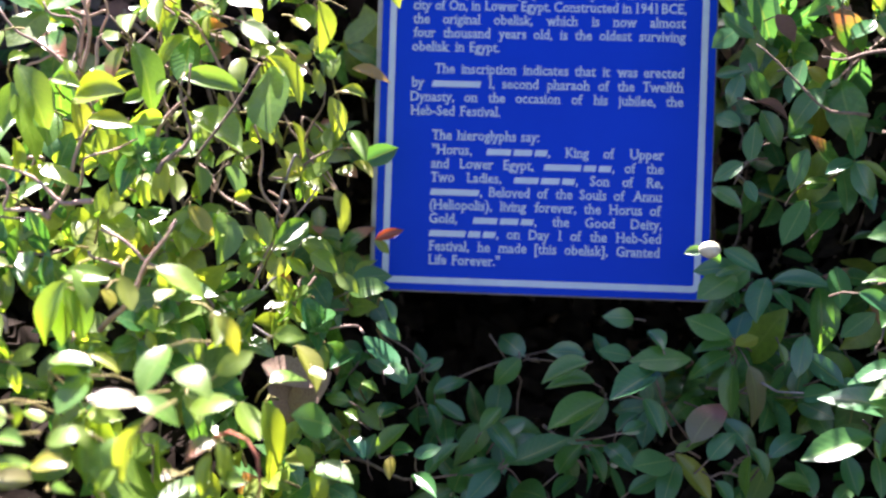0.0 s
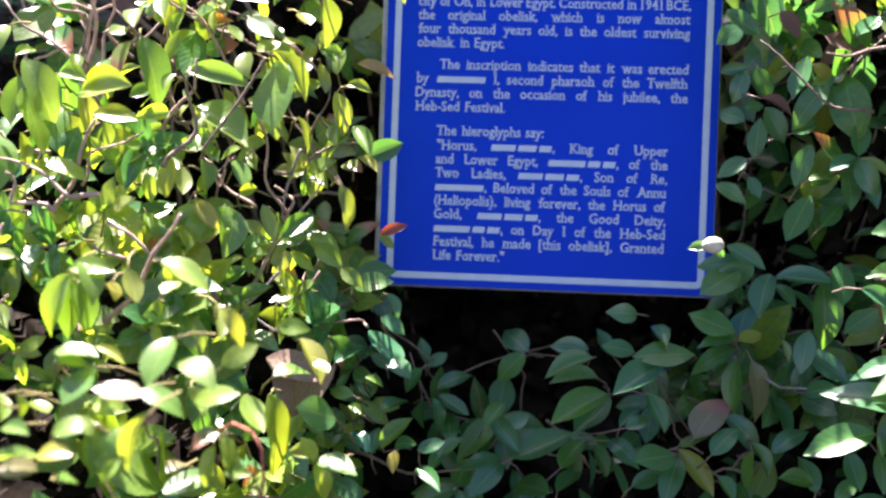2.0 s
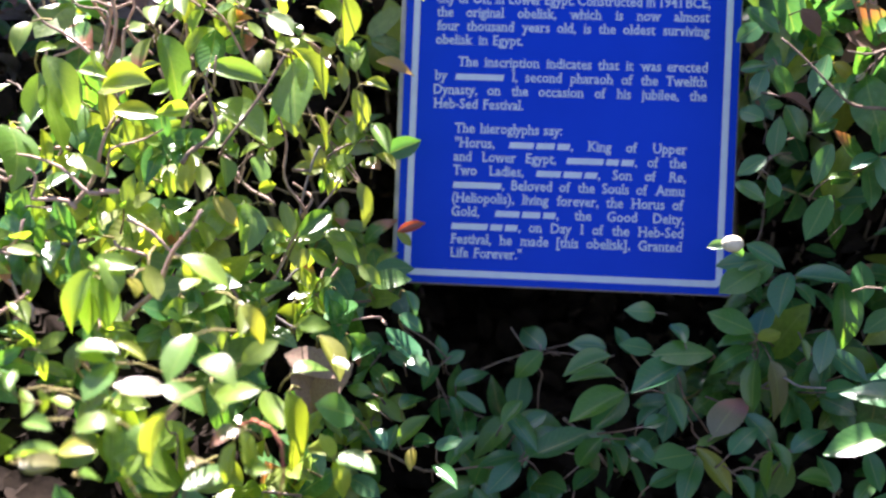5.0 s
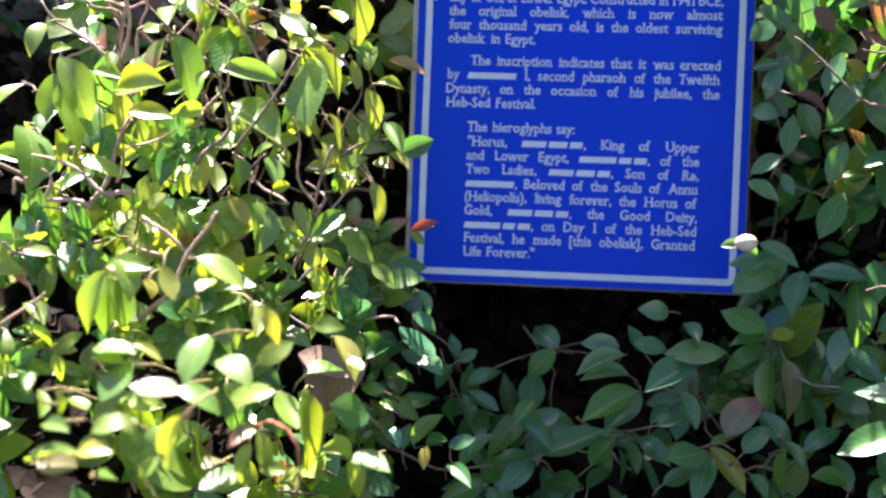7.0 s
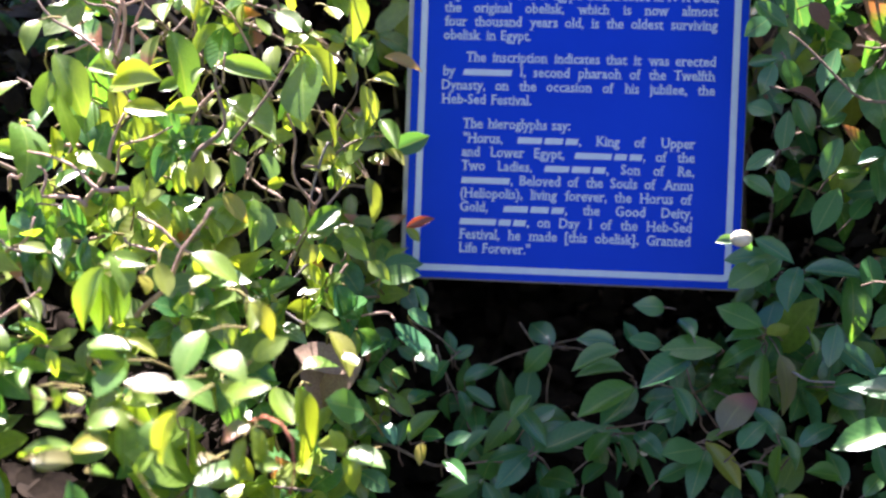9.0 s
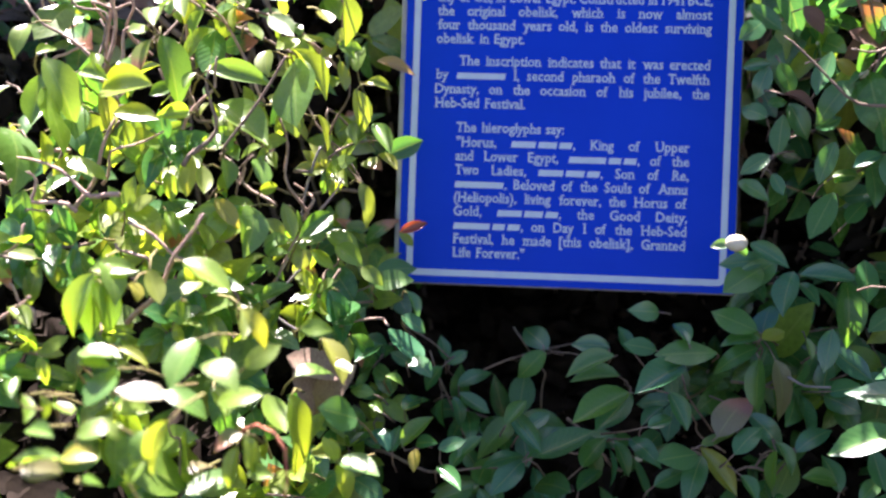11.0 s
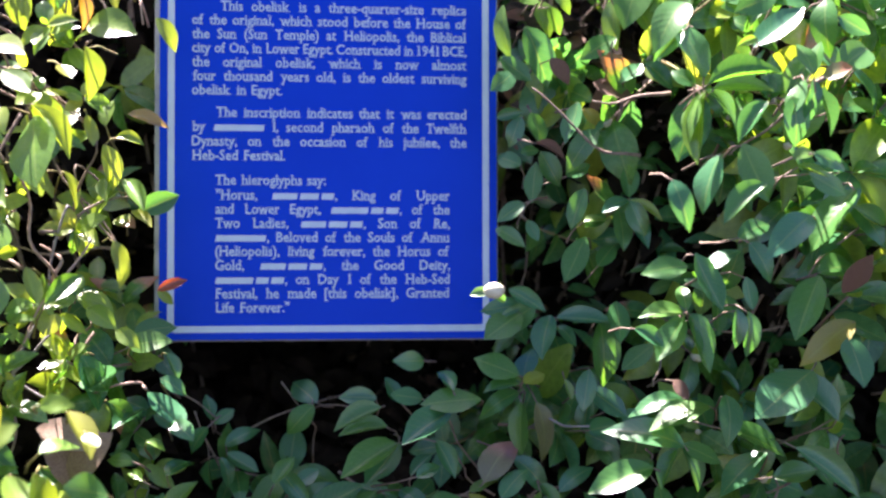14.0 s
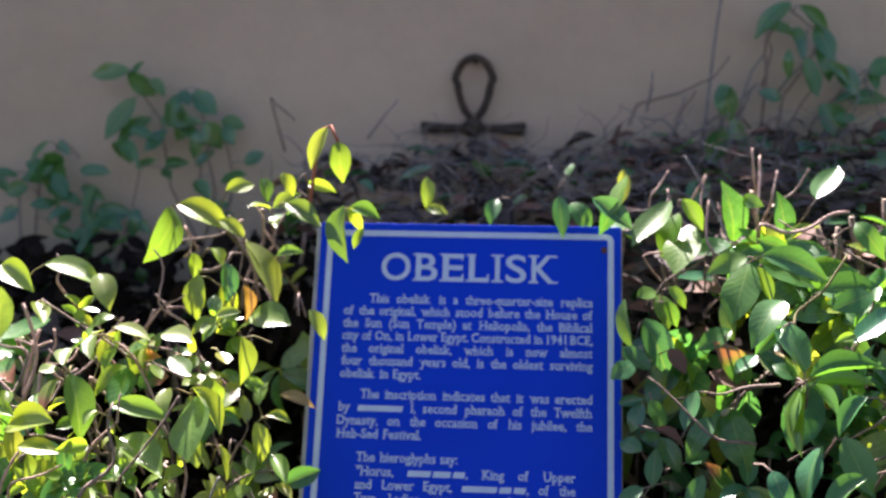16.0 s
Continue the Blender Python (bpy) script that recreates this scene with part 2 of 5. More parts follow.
AY = -0.022
bm = bmesh.new()
pts, rad = [], []
for i in range(33):
    a = -math.pi / 2 + 0.22 + (2 * math.pi - 0.44) * i / 32
    wide = 0.037 * (0.62 + 0.38 * (math.sin(a) + 1) / 2) if math.sin(a) < 0.2 else 0.037
    pts.append((wide * math.cos(a), AY, 0.075 + 0.056 * math.sin(a)))
    rad.append(0.0072 + 0.0012 * noise.noise((i * 0.7, 1, 2)))
tube(bm, pts, rad, 10)
part("loop", bm, BRONZE, ankh, smooth=True)
for name, ends in (("arm", (-1, 0.098)), ("arm", (1, 0.098)), ("shaft", (0, 0.2))):
    sgn, length = ends
    bm = bmesh.new()
    pts, rad = [], []
    for i in range(9):
        s = i / 8
        reach = 0.006 + s * (length - 0.006)
        pts.append((sgn * reach, AY, 0.0 if sgn else 0.002 - reach))
        rad.append(0.0085 + 0.0075 * max(0, s - 0.3) ** 1.5 + 0.001 * noise.noise((i, sgn, 5)))
    tube(bm, pts, rad, 10)
    part(name, bm, BRONZE, ankh, smooth=True)
bm = bmesh.new()
bmesh.ops.create_uvsphere(bm, u_segments=14, v_segments=9, radius=0.017)
local(bm, Matrix.Translation((0, AY, 0.002)) @ Matrix.Diagonal((1.25, 0.75, 1.1, 1)))
part("boss", bm, BRONZE, ankh, smooth=True)
for x, z in ((-0.06, 0.0), (0.06, 0.0), (0.0, 0.125)):
    bm = bmesh.new()
    tube(bm, [(x, AY, z), (x, 0.004, z)], [0.004, 0.004], 8)
    part("wall_pin", bm, BRONZE, ankh)

# ---- the sign ----
sign = thing("information_sign", SIGN, "royal blue sign with white border and serif lettering among hedge leaves", "sign")
SIGN_W, SIGN_LO, SIGN_HI = 0.2045, 0.0008, 0.5110
bm = bmesh.new()
box(bm, (-SIGN_W, 0.0, SIGN_LO), (SIGN_W, 0.004, SIGN_HI), 0.0012)
part("face_panel", bm, BLUE, sign)
bm = bmesh.new()
box(bm, (-SIGN_W - 0.0065, 0.0043, SIGN_LO - 0.002), (SIGN_W + 0.002, 0.019, SIGN_HI - 0.0015), 0.002)
part("backing_board", bm, METAL, sign, "dull grey metal backing board")
for x in (-0.12, 0.12):
    bm = bmesh.new()
    tube(bm, [(x, 0.018, 0.34), (x, 0.07, 0.335), tuple(SIGN.inverted() @ Vector((x, WALL_Y + 0.01, 1.19)))], [0.011] * 3, 10)
    part("wall_bracket", bm, METAL, sign, "grey metal bracket arm", smooth=True)


def rounded(hw, lo, hi, r, seg=6):
    cs = [(hw - r, lo + r, -90), (hw - r, hi - r, 0), (-hw + r, hi - r, 90), (-hw + r, lo + r, 180)]
    return [(cx + r * math.cos(radians(a + 90 * k / seg)), cz + r * math.sin(radians(a + 90 * k / seg)))
            for cx, cz, a in cs for k in range(seg + 1)]


bm = bmesh.new()
rings = [[bm.verts.new((x, -0.0009, z)) for x, z in rounded(*a)] for a in
         ((0.1945, 0.0100, 0.5000, 0.010), (0.1865, 0.0180, 0.4920, 0.003))]
m = len(rings[0])
for k in range(m):
    bm.faces.new((rings[0][k], rings[0][(k + 1) % m], rings[1][(k + 1) % m], rings[1][k]))
part("border", bm, WHITE, sign, "white painted border line")
for x in (-0.183, 0.1815):
    bm = bmesh.new()
    bmesh.ops.create_uvsphere(bm, u_segments=10, v_segments=6, radius=0.0042)
    local(bm, Matrix.Translation((x, -0.0004, 0.478)) @ Matrix.Diagonal((1, 0.4, 1, 1)))
    part("screw", bm, RUST, sign, "rusty screw head", smooth=True)

# Lettering: words are set one by one, so that lines run to both margins. "~n" is a bar n letters long.
words = {}


def add_serifs(vs, fs):
    """Small slabs on the flat ends of upright strokes."""
    seen = {}
    for f in fs:
        mid = sum(vs[k][1] for k in f) / len(f)
        for a, b in zip(f, f[1:] + f[:1]):
            e = (min(a, b), max(a, b))
            seen.setdefault(e, []).append(mid)
    bars = []
    for (a, b), mids in seen.items():
        if len(mids) != 1:
            continue
        (xa, ya), (xb, yb) = vs[a], vs[b]
        wide = abs(xa - xb)
        if abs(ya - yb) > 0.012 or not 0.045 < wide < 0.17:
            continue
        y, up = (ya + yb) / 2, mids[0] > (ya + yb) / 2
        if (up and (abs(y) < 0.03 or y < -0.15)) or (not up and y > 0.4):
            bars.append((min(xa, xb) - 0.085, max(xa, xb) + (0.085 if up else 0.03), y, y + 0.06 if up else y - 0.06))
    for x0, x1, y0, y1 in bars:
        b = len(vs)
        vs += [(x0, y0), (x1, y0), (x1, y1), (x0, y1)]
        fs.append((b, b + 1, b + 2, b + 3) if y1 > y0 else (b + 3, b + 2, b + 1, b))


def word_mesh(text, slant, bold, serifs=True):
    key = (text, slant, serifs)
    if key not in words:
        cu = bpy.data.curves.new("word", "FONT")
        cu.body, cu.size, cu.shear, cu.resolution_u, cu.offset = text, 1.0, slant, 2 if serifs else 8, bold
        ob = new("word", cu)
        bpy.context.view_layer.update()
        me = bpy.data.meshes.new_from_object(ob.evaluated_get(bpy.context.evaluated_depsgraph_get()))
        vs = [(v.co.x, v.co.y) for v in me.vertices]
        fs = [tuple(p.vertices) for p in me.polygons]
        if serifs:
            add_serifs(vs, fs)
        bpy.data.objects.remove(ob)
        bpy.data.curves.remove(cu)
        bpy.data.meshes.remove(me)
        words[key] = (vs, fs, min(v[0] for v in vs), max(v[0] for v in vs))
    return words[key]


def bar_mesh(count):
    """Plain leaning bars in place of a name."""
    vs, fs, x = [], [], 0.0
    for k in {"8": (8,), "11": (4, 3, 2), "12": (6, 2, 2)}[count]:
        b, w = len(vs), 0.47 * k
        vs += [(x, 0.02), (x + w, 0.02), (x + w + 0.09, 0.46), (x + 0.09, 0.46)]
        fs.append((b, b + 1, b + 2, b + 3))
        x += w + 0.22
    return vs, fs, 0.0, x - 0.15


def text_line(text, left, right, centre, size, justify=True, squeeze=0.92, bold=0.016):
    items = []
    for w in text.split():
        tail = ""
        if w[0] == "~":
            n = w[1:].rstrip(",")
            tail = "," if w.endswith(",") else ""
            items.append((bar_mesh(n), 0.0))
            if tail:
                items.append((word_mesh(",", 0.0, bold), -0.22))
        else:
            items.append((word_mesh(w, 0.0, bold), 0.0))
    wide = [(m[3] - m[2]) * size for m, _ in items]
    tight = sum(1 for _, g in items[1:] if g < 0)
    gaps = len(items) - 1 - tight
    span = right - left
    sq = squeeze
    if justify and gaps:
        sq = min(squeeze, (span - gaps * 0.24 * size) / sum(wide))
        gap = (span - sum(wide) * sq) / gaps
    else:
        gap = 0.34 * size
    x = left
    for i, ((vs, fs, lo, hi), g) in enumerate(items):
        if i:
            x += 0.06 * size if g < 0 else gap
        bm = bmesh.new()
        vv = [bm.verts.new((x + (a - lo) * size * sq, -0.0009, centre + (b - 0.36) * size)) for a, b in vs]
        for f in fs:
            bm.faces.new([vv[k] for k in f])
        x += (hi - lo) * size * sq
        part("comma" if g < 0 else "word", bm, WHITE, sign, "small white lettering")


L0, R0, L1, R1 = -0.166, 0.167, -0.138, 0.145
T = 0.0172
for i, (text, left, just) in enumerate((
        ("This obelisk is a three-quarter-size replica", L0 + 0.034, 1), ("of the original, which stood before the House of", L0, 1),
        ("the Sun (Sun Temple) at Heliopolis, the Biblical", L0, 1), ("city of On, in Lower Egypt. Constructed in 1941 BCE,", L0, 1),
        ("the original obelisk, which is now almost", L0, 1), ("four thousand years old, is the oldest surviving", L0, 1),
        ("obelisk in Egypt.", L0, 0))):
    text_line(text, left, R0, 0.4055 - 0.0170 * i, T, bool(just))
for i, (text, left, just) in enumerate((
        ("The inscription indicates that it was erected", L0 + 0.029, 1), ("by ~8 I, second pharaoh of the Twelfth", L0, 1),
        ("Dynasty, on the occasion of his jubilee, the", L0, 1), ("Heb-Sed Festival.", L0, 0))):
    text_line(text, left, R0, 0.2765 - 0.0174 * i, T, bool(just))
text_line("The hieroglyphs say:", L1, R1, 0.1945, T, False)
for i, (text, just) in enumerate((
        ('"Horus, ~11, King of Upper', 1), ("and Lower Egypt, ~12, of the", 1), ("Two Ladies, ~11, Son of Re,", 1),
        ("~8, Beloved of the Souls of Annu", 1), ("(Heliopolis), living forever, the Horus of", 1), ("Gold, ~11, the Good Deity,", 1),
        ("~12, on Day 1 of the Heb-Sed", 1), ("Festival, he made [this obelisk], Granted", 1), ('Life Forever."', 0))):
    text_line(text, L1, R1, 0.1765 - 0.0170 * i, T, bool(just))

# the heading, with slab serifs on the straight strokes
bm = bmesh.new()
x, H = -0.118, 0.0385
BASE = 0.4495 - H / 2
spans = {"O": 0.0395, "B": 0.0335, "E": 0.0325, "L": 0.031, "I": 0.0165, "S": 0.0275, "K": 0.038}
total = sum(spans[c] for c in "OBELISK")
gap = (0.237 - total) / 6
for c in "OBELISK":
    vs, fs, lo, hi = word_mesh(c, 0.0, 0.012, False)
    zl, zh = min(v[1] for v in vs), max(v[1] for v in vs)
    w = spans[c]
    inset = 0.004 if c in "BELIK" else 0.0
    if c == "I":
        inset = 0.0052
    right_in = 0.005 if c == "I" else (0.003 if c == "K" else 0.0)
    vv = [bm.verts.new((x + inset + (a - lo) / (hi - lo) * (w - inset - right_in), -0.0009, BASE + (b - zl) / (zh - zl) * H)) for a, b in vs]
    for f in fs:
        bm.faces.new([vv[k] for k in f])
    bars = []
    if c in "BELIK":
        bars += [(x, x + 0.0135, 0), (x, x + 0.0135, 1)]
    if c == "I":
        bars = [(x, x + w, 0), (x, x + w, 1)]
    if c == "K":
        bars += [(x + w - 0.0125, x + w + 0.001, 0), (x + w - 0.0125, x + w, 1)]
    for a, b, top in bars:
        z0 = BASE + (H - 0.0026 if top else 0.0)
        q = [bm.verts.new((px, -0.00105, pz)) for px, pz in ((a, z0), (b, z0), (b, z0 + 0.0026), (a, z0 + 0.0026))]
        bm.faces.new(q)
    if c in "EL":
        q = [bm.verts.new((px, -0.00105, BASE + pz)) for px, pz in ((x + w - 0.003, 0), (x + w, 0), (x + w, 0.011), (x + w - 0.0022, 0.011))]
        bm.faces.new(q)
    if c == "E":
        q = [bm.verts.new((px, -0.00105, BASE + H - pz)) for px, pz in ((x + w - 0.004, 0), (x + w - 0.001, 0), (x + w - 0.001, 0.009), (x + w - 0.0032, 0.009))]
        bm.faces.new(q)
    x += w + gap
part("heading", bm, WHITE, sign, "large white serif heading")

# ---- leaves ----
rng = random.Random(11)


def smooth(a, b, x):
    s = min(1.0, max(0.0, (x - a) / (b - a)))
    return s * s * (3 - 2 * s)


def leaf_shape(nu, nt, width, fold, curl, twist, wave, seed):
    """A pointed oval leaf, 1 long along y, its upper face to z."""
    r = random.Random(seed)
    ph = r.uniform(0, 6)
    vs, uvs, fs = [], [], []
    for j in range(nt + 1):
        t = j / nt
        half = width * 0.5 * (math.sin(math.pi * t ** 0.95) ** 0.68 if 0 < t < 1 else 0) * (1 - 0.28 * smooth(0.7, 0.95, t)) + (0.012 if j == 0 else 0.003)
        for i in range(nu + 1):
            s = -1 + 2 * i / nu
            x = s * half * math.cos(fold * 1.3 * abs(s))
            z = abs(s) * half * math.sin(fold * 1.3) + wave * half * math.sin(t * 9 + ph + s) * abs(s)
            y, z2 = t, z - curl * (t - 0.15) ** 2
            a = twist * (t - 0.3)
            vs.append((x * math.cos(a) - z2 * math.sin(a), y, x * math.sin(a) + z2 * math.cos(a)))
            uvs.append((0.5 + s / 2, t))
    for j in range(nt):
        for i in range(nu):
            k = j * (nu + 1) + i
            fs.append((k, k + 1, k + nu + 2, k + nu + 1))
    return np.array(vs), np.array(uvs), np.array(fs)


SHAPES = [(0.50, 0.25, 0.25, 0.15, 0.05), (0.56, 0.3, 0.35, -0.2, 0.06), (0.46, 0.5, 0.15, 0.1, 0.04), (0.58, 0.12, 0.4, 0.2, 0.08),
          (0.52, 0.25, -0.12, -0.2, 0.06), (0.46, 0.2, 0.6, 0.1, 0.05), (0.58, 0.55, 0.25, 0.0, 0.05), (0.5, 0.08, 0.1, 0.35, 0.09)]
FINE = [leaf_shape(4, 8, *s, k) for k, s in enumerate(SHAPES)]
MEDIUM = [leaf_shape(2, 7, *s, k) for k, s in enumerate(SHAPES)]
KINDS = {"old": LEAF_OLD, "mid": LEAF_MID, "new": LEAF_NEW, "light": LEAF_LIGHT, "yellow": LEAF_YELLOW, "bronze": LEAF_BRONZE, "red": LEAF_RED, "orange": LEAF_ORANGE,
         "dead": DEAD, "darkened": SHADE_DARK, "pale": DEAD_PALE, "grey": DEAD_GREY}


def mesh_from(name, vs, uvs, fs, mats, index=None):
    me = bpy.data.meshes.new(name)
    me.from_pydata(vs.tolist(), [], fs.tolist())
    layer = me.uv_layers.new(name="UVMap")
    loops = np.empty(len(me.loops), dtype=np.int32)
    me.loops.foreach_get("vertex_index", loops)
    layer.data.foreach_set("uv", uvs[loops].astype(np.float32).ravel())
    for m in mats:
        me.materials.append(m)
    if index is not None:
        me.polygons.foreach_set("material_index", index.astype(np.int32))
    me.polygons.foreach_set("use_smooth", np.ones(len(me.polygons), dtype=bool))
    me.update()
    return me


leaf_meshes = {}


def leaf_mesh(kind, shape):
    if (kind, shape) not in leaf_meshes:
        leaf_meshes[kind, shape] = mesh_from("leaf", *FINE[shape], [KINDS[kind]])
    return leaf_meshes[kind, shape]


def leaf_pose(at, tip, face, length, wide=1.0):
    y = Vector(tip).normalized()
    x = y.cross(Vector(face))
    x = x.normalized() if x.length > 1e-4 else y.orthogonal().normalized()
    z = x.cross(y)
    m = Matrix((x, y, z)).transposed().to_4x4()
    return Matrix.Translation(at) @ m @ Matrix.Diagonal((length * wide, length, length, 1))


SIGN_INV = SIGN.inverted()


def clear_of_sign(p, margin=0.0):
    """False where a point would hide the sign from the camera, and inside the panel."""
    u, d, v = SIGN_INV @ Vector(p)
    if d > 0.05:
        return True
    k = 1.38 / (1.38 + min(0.0, d))
    U, V = u * k, 0.07 + (v - 0.07) * k
    return not (abs(U) < SIGN_W - margin and SIGN_LO + margin < V < SIGN_HI - margin)


bm = bmesh.new()
tube(bm, [(0, -0.8, 0), (0, -0.2, 0), (0, 0.6, 0), (0, 1.4, 0.1), (0, 1.9, 0.15)], [0.5, 0.85, 0.95, 0.6, 0.15], 6)
bud_mesh = mesh_of("bud", bm, BUD, True)


class Plant:
    def __init__(self, name, base, label, category, cap=300, broad=False):
        self.root = thing(name, base, label, category)
        self.inv = self.root.matrix_world.inverted()
        self.leaves, self.twigs, self.cap, self.broad = [], bmesh.new(), cap, broad
        self.buds = []

    def leaf(self, at, tip, face, length, kind, free=False, shape=None, keep=False):
        at, tip = Vector(at), Vector(tip).normalized()
        if not free:
            for s in (0.0, 0.5, 1.0):
                if not clear_of_sign(at + tip * length * s, 0.012 if s == 1.0 else 0.0):
                    return
        if at.y + tip.y * length > WALL_Y - 0.008:
            return
        self.leaves.append((leaf_pose(at, tip, face, length, (rng.uniform(0.95, 1.25) if self.broad else rng.uniform(0.8, 1.15)) if not keep else 1.0), kind, rng.randrange(len(SHAPES)) if shape is None else shape, keep))

    def twig(self, pts, r0, r1, index=0):
        """A thin shoot, left out where it would hide the sign from the camera."""
        pts = [Vector(p) for p in pts]
        if any(not clear_of_sign(p, -0.012) or p.y > WALL_Y - 0.005 for p in pts):
            return False
        f0 = len(self.twigs.faces)
        n = len(pts) - 1
        tube(self.twigs, pts, [r0 + (r1 - r0) * i / n for i in range(n + 1)], 5, index)
        self.twigs.faces.ensure_lookup_table()
        for k in range(f0, len(self.twigs.faces)):
            self.twigs.faces[k].material_index = index
        return True

    def sprig(self, at, way, count, length, kinds, r=0.0022, star=True, lift=0.25):
        """A shoot with leaves in pairs and a rosette at its tip. Returns False where it has no room."""
        way = Vector(way).normalized()
        step = length * rng.uniform(0.36, 0.55)
        pts, p, d = [Vector(at)], Vector(at), way.copy()
        for i in range(count):
            d = (d + Vector((rng.gauss(0, 0.14), rng.gauss(0, 0.14), rng.gauss(lift * 0.2, 0.14)))).normalized()
            p = p + d * step
            pts.append(p.copy())
        if not self.twig(pts, r, r * 0.45, rng.choice((0, 0, 1))):
            return False
        turn = rng.uniform(0, math.pi)
        face0 = Vector((rng.gauss(0, 0.3), -0.5 if self.broad else -0.75, 0.85))
        for i in range(1, count + 1):
            d = (pts[i] - pts[i - 1]).normalized()
            a = d.orthogonal().normalized()
            b = d.cross(a)
            last = i == count
            rounds = rng.choice((3, 4, 4, 5)) if (last and star) else 2
            for k in range(rounds):
                ang = turn + i * math.pi / 2 + 2 * math.pi * k / rounds + rng.gauss(0, 0.32)
                side = a * math.cos(ang) + b * math.sin(ang)
                tip = side * rng.uniform(0.75, 1.0) + d * rng.uniform(0.05, 0.8) + Vector((0, 0, rng.gauss(-0.26, 0.28)))
                face = face0 + d * 0.6 + Vector((rng.gauss(0, 0.38), rng.gauss(0, 0.38), rng.gauss(0, 0.38)))
                size = length * rng.uniform(0.65, 1.12) * (0.8 if last and k > 3 else 1.0)
                kind = rng.choice(kinds[1] if last or i == count - 1 else kinds[0])
                self.leaf(pts[i] + side * r, tip, face, size, kind)
            if last and not self.broad and rng.random() < 0.5:
                self.buds.append((pts[i] + d * 0.004, d, length * rng.uniform(0.04, 0.07)))
            if last and rng.random() < 0.5:
                self.leaf(pts[i], d + Vector((0, 0, 0.2)), side, length * 0.4, rng.choice(kinds[1]))
        return True

    def branch(self, pts, r0, r1, mats=None, label=""):
        """A thick stem as a part of its own."""
        bm = bmesh.new()
        n = len(pts) - 1
        tube(bm, [self.inv @ Vector(p) for p in pts], [(r0 + (r1 - r0) * i / n) * (1 + 0.16 * noise.noise((i * 1.7, r0 * 900, pts[0][0] * 9))) for i in range(n + 1)], 8, 1 if mats else 0)
        part("branch", bm, mats or BARK, self.root, label, smooth=True)

    def finish(self):
        """The leaves nearest the path beside the hedge become parts, the rest one mesh."""
        order = sorted(self.leaves, key=lambda e: (not e[3], e[0].translation.y + 0.5 * abs(e[0].translation.x) + 0.25 * abs(e[0].translation.z - 1.05)))
        for m, kind, shape, _ in order[:self.cap]:
            ob = new("leaf", leaf_mesh(kind, shape))
            ob.parent = self.root
            ob.matrix_local = self.inv @ m
        rest = order[self.cap:]
        if rest:
            mats = list(KINDS.values())
            names = list(KINDS)
            vs, uvs, fs, idx, base = [], [], [], [], 0
            for m, kind, shape, _ in rest:
                v, uv, f = MEDIUM[shape]
                M = np.array(self.inv @ m)
                vs.append(v @ M[:3, :3].T + M[:3, 3])
                uvs.append(uv)
                fs.append(f + base)
                idx.append(np.full(len(f), names.index(kind)))
                base += len(v)
            me = mesh_from("foliage", np.concatenate(vs), np.concatenate(uvs), np.concatenate(fs), mats, np.concatenate(idx))
            ob = part("foliage", me, None, self.root)
            ob["kind"] = "stuff"
        for p, d, r in sorted(self.buds, key=lambda e: e[0].y + 0.5 * abs(e[0].x))[:90]:
            if clear_of_sign(p):
                ob = new("bud", bud_mesh)
                ob.parent = self.root
                ob.matrix_local = self.inv @ leaf_pose(p, d, (0, -0.6, 0.8), r)
        if self.twigs.verts:
            bmesh.ops.transform(self.twigs, matrix=self.inv, verts=self.twigs.verts)
            ob = part("brushwood", self.twigs, [BARK, SHOOT, RED_SHOOT, BARK_GREY, BARK_PINK], self.root, smooth=True)
            ob["kind"] = "stuff"


# ---- the hedge ----
def front(u, v):
    """How far the hedge stands out before the sign's plane."""
    fall = min(1.9, max(0.0, (0.60 - v) / 0.45))
    low = 0.07 * smooth(0.05, -0.12, v) if u < 0 else 0.0
    left = 0.03 + (0.05 + 0.23 * smooth(0.22, 0.42, -u)) * fall + 0.08 * smooth(0.12, -0.15, v)
    far = smooth(0.27, 0.36, u)
    right = 0.07 + 0.22 * far * (1 - 0.6 * smooth(0.38, 0.5, v)) + 0.06 * (1 - far) * smooth(0.1, -0.05, v) - 0.1 * far * smooth(0.1, -0.05, v)
    mid = -0.17 + 0.30 * smooth(0.02, 0.22, -v)
    side = left if u < 0 else right
    s = smooth(0.17 - low, 0.27 - low, abs(u))
    return mid + (side - mid) * s + 0.05 * noise.noise((u * 5, v * 5, 1.3))


def crest(u):
    """Height of the hedge's trimmed top, up the sign's slope."""
    return 0.535 - 0.16 * smooth(0.31, 0.42, -u) + 0.03 * noise.noise((u * 8, 4, 2)) - 0.05 * smooth(0.25, 0.15, abs(u)) - 0.025 * smooth(0.2, 0.28, u)


def world_at(u, d, v):
    return SIGN @ Vector((u, -d, v))


LEFT = Plant("hedge_shrub", (-0.55, 0.12, 0), "sunlit evergreen hedge shrub with small glossy yellow-green leaves", "shrub", broad=True)
MID = Plant("hedge_shrub", (0.02, 0.14, 0), "shaded evergreen hedge shrub with dark green leaves under the sign", "shrub")
RIGHT = Plant("hedge_shrub", (0.55, 0.12, 0), "evergreen hedge shrub with large pointed dark green leaves", "shrub")
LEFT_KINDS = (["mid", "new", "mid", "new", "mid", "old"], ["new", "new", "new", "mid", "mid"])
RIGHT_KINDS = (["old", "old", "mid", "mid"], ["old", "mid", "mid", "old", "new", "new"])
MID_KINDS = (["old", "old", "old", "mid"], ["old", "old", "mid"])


def owner(u):
    return LEFT if u < -0.19 else (RIGHT if u > 0.24 else MID)


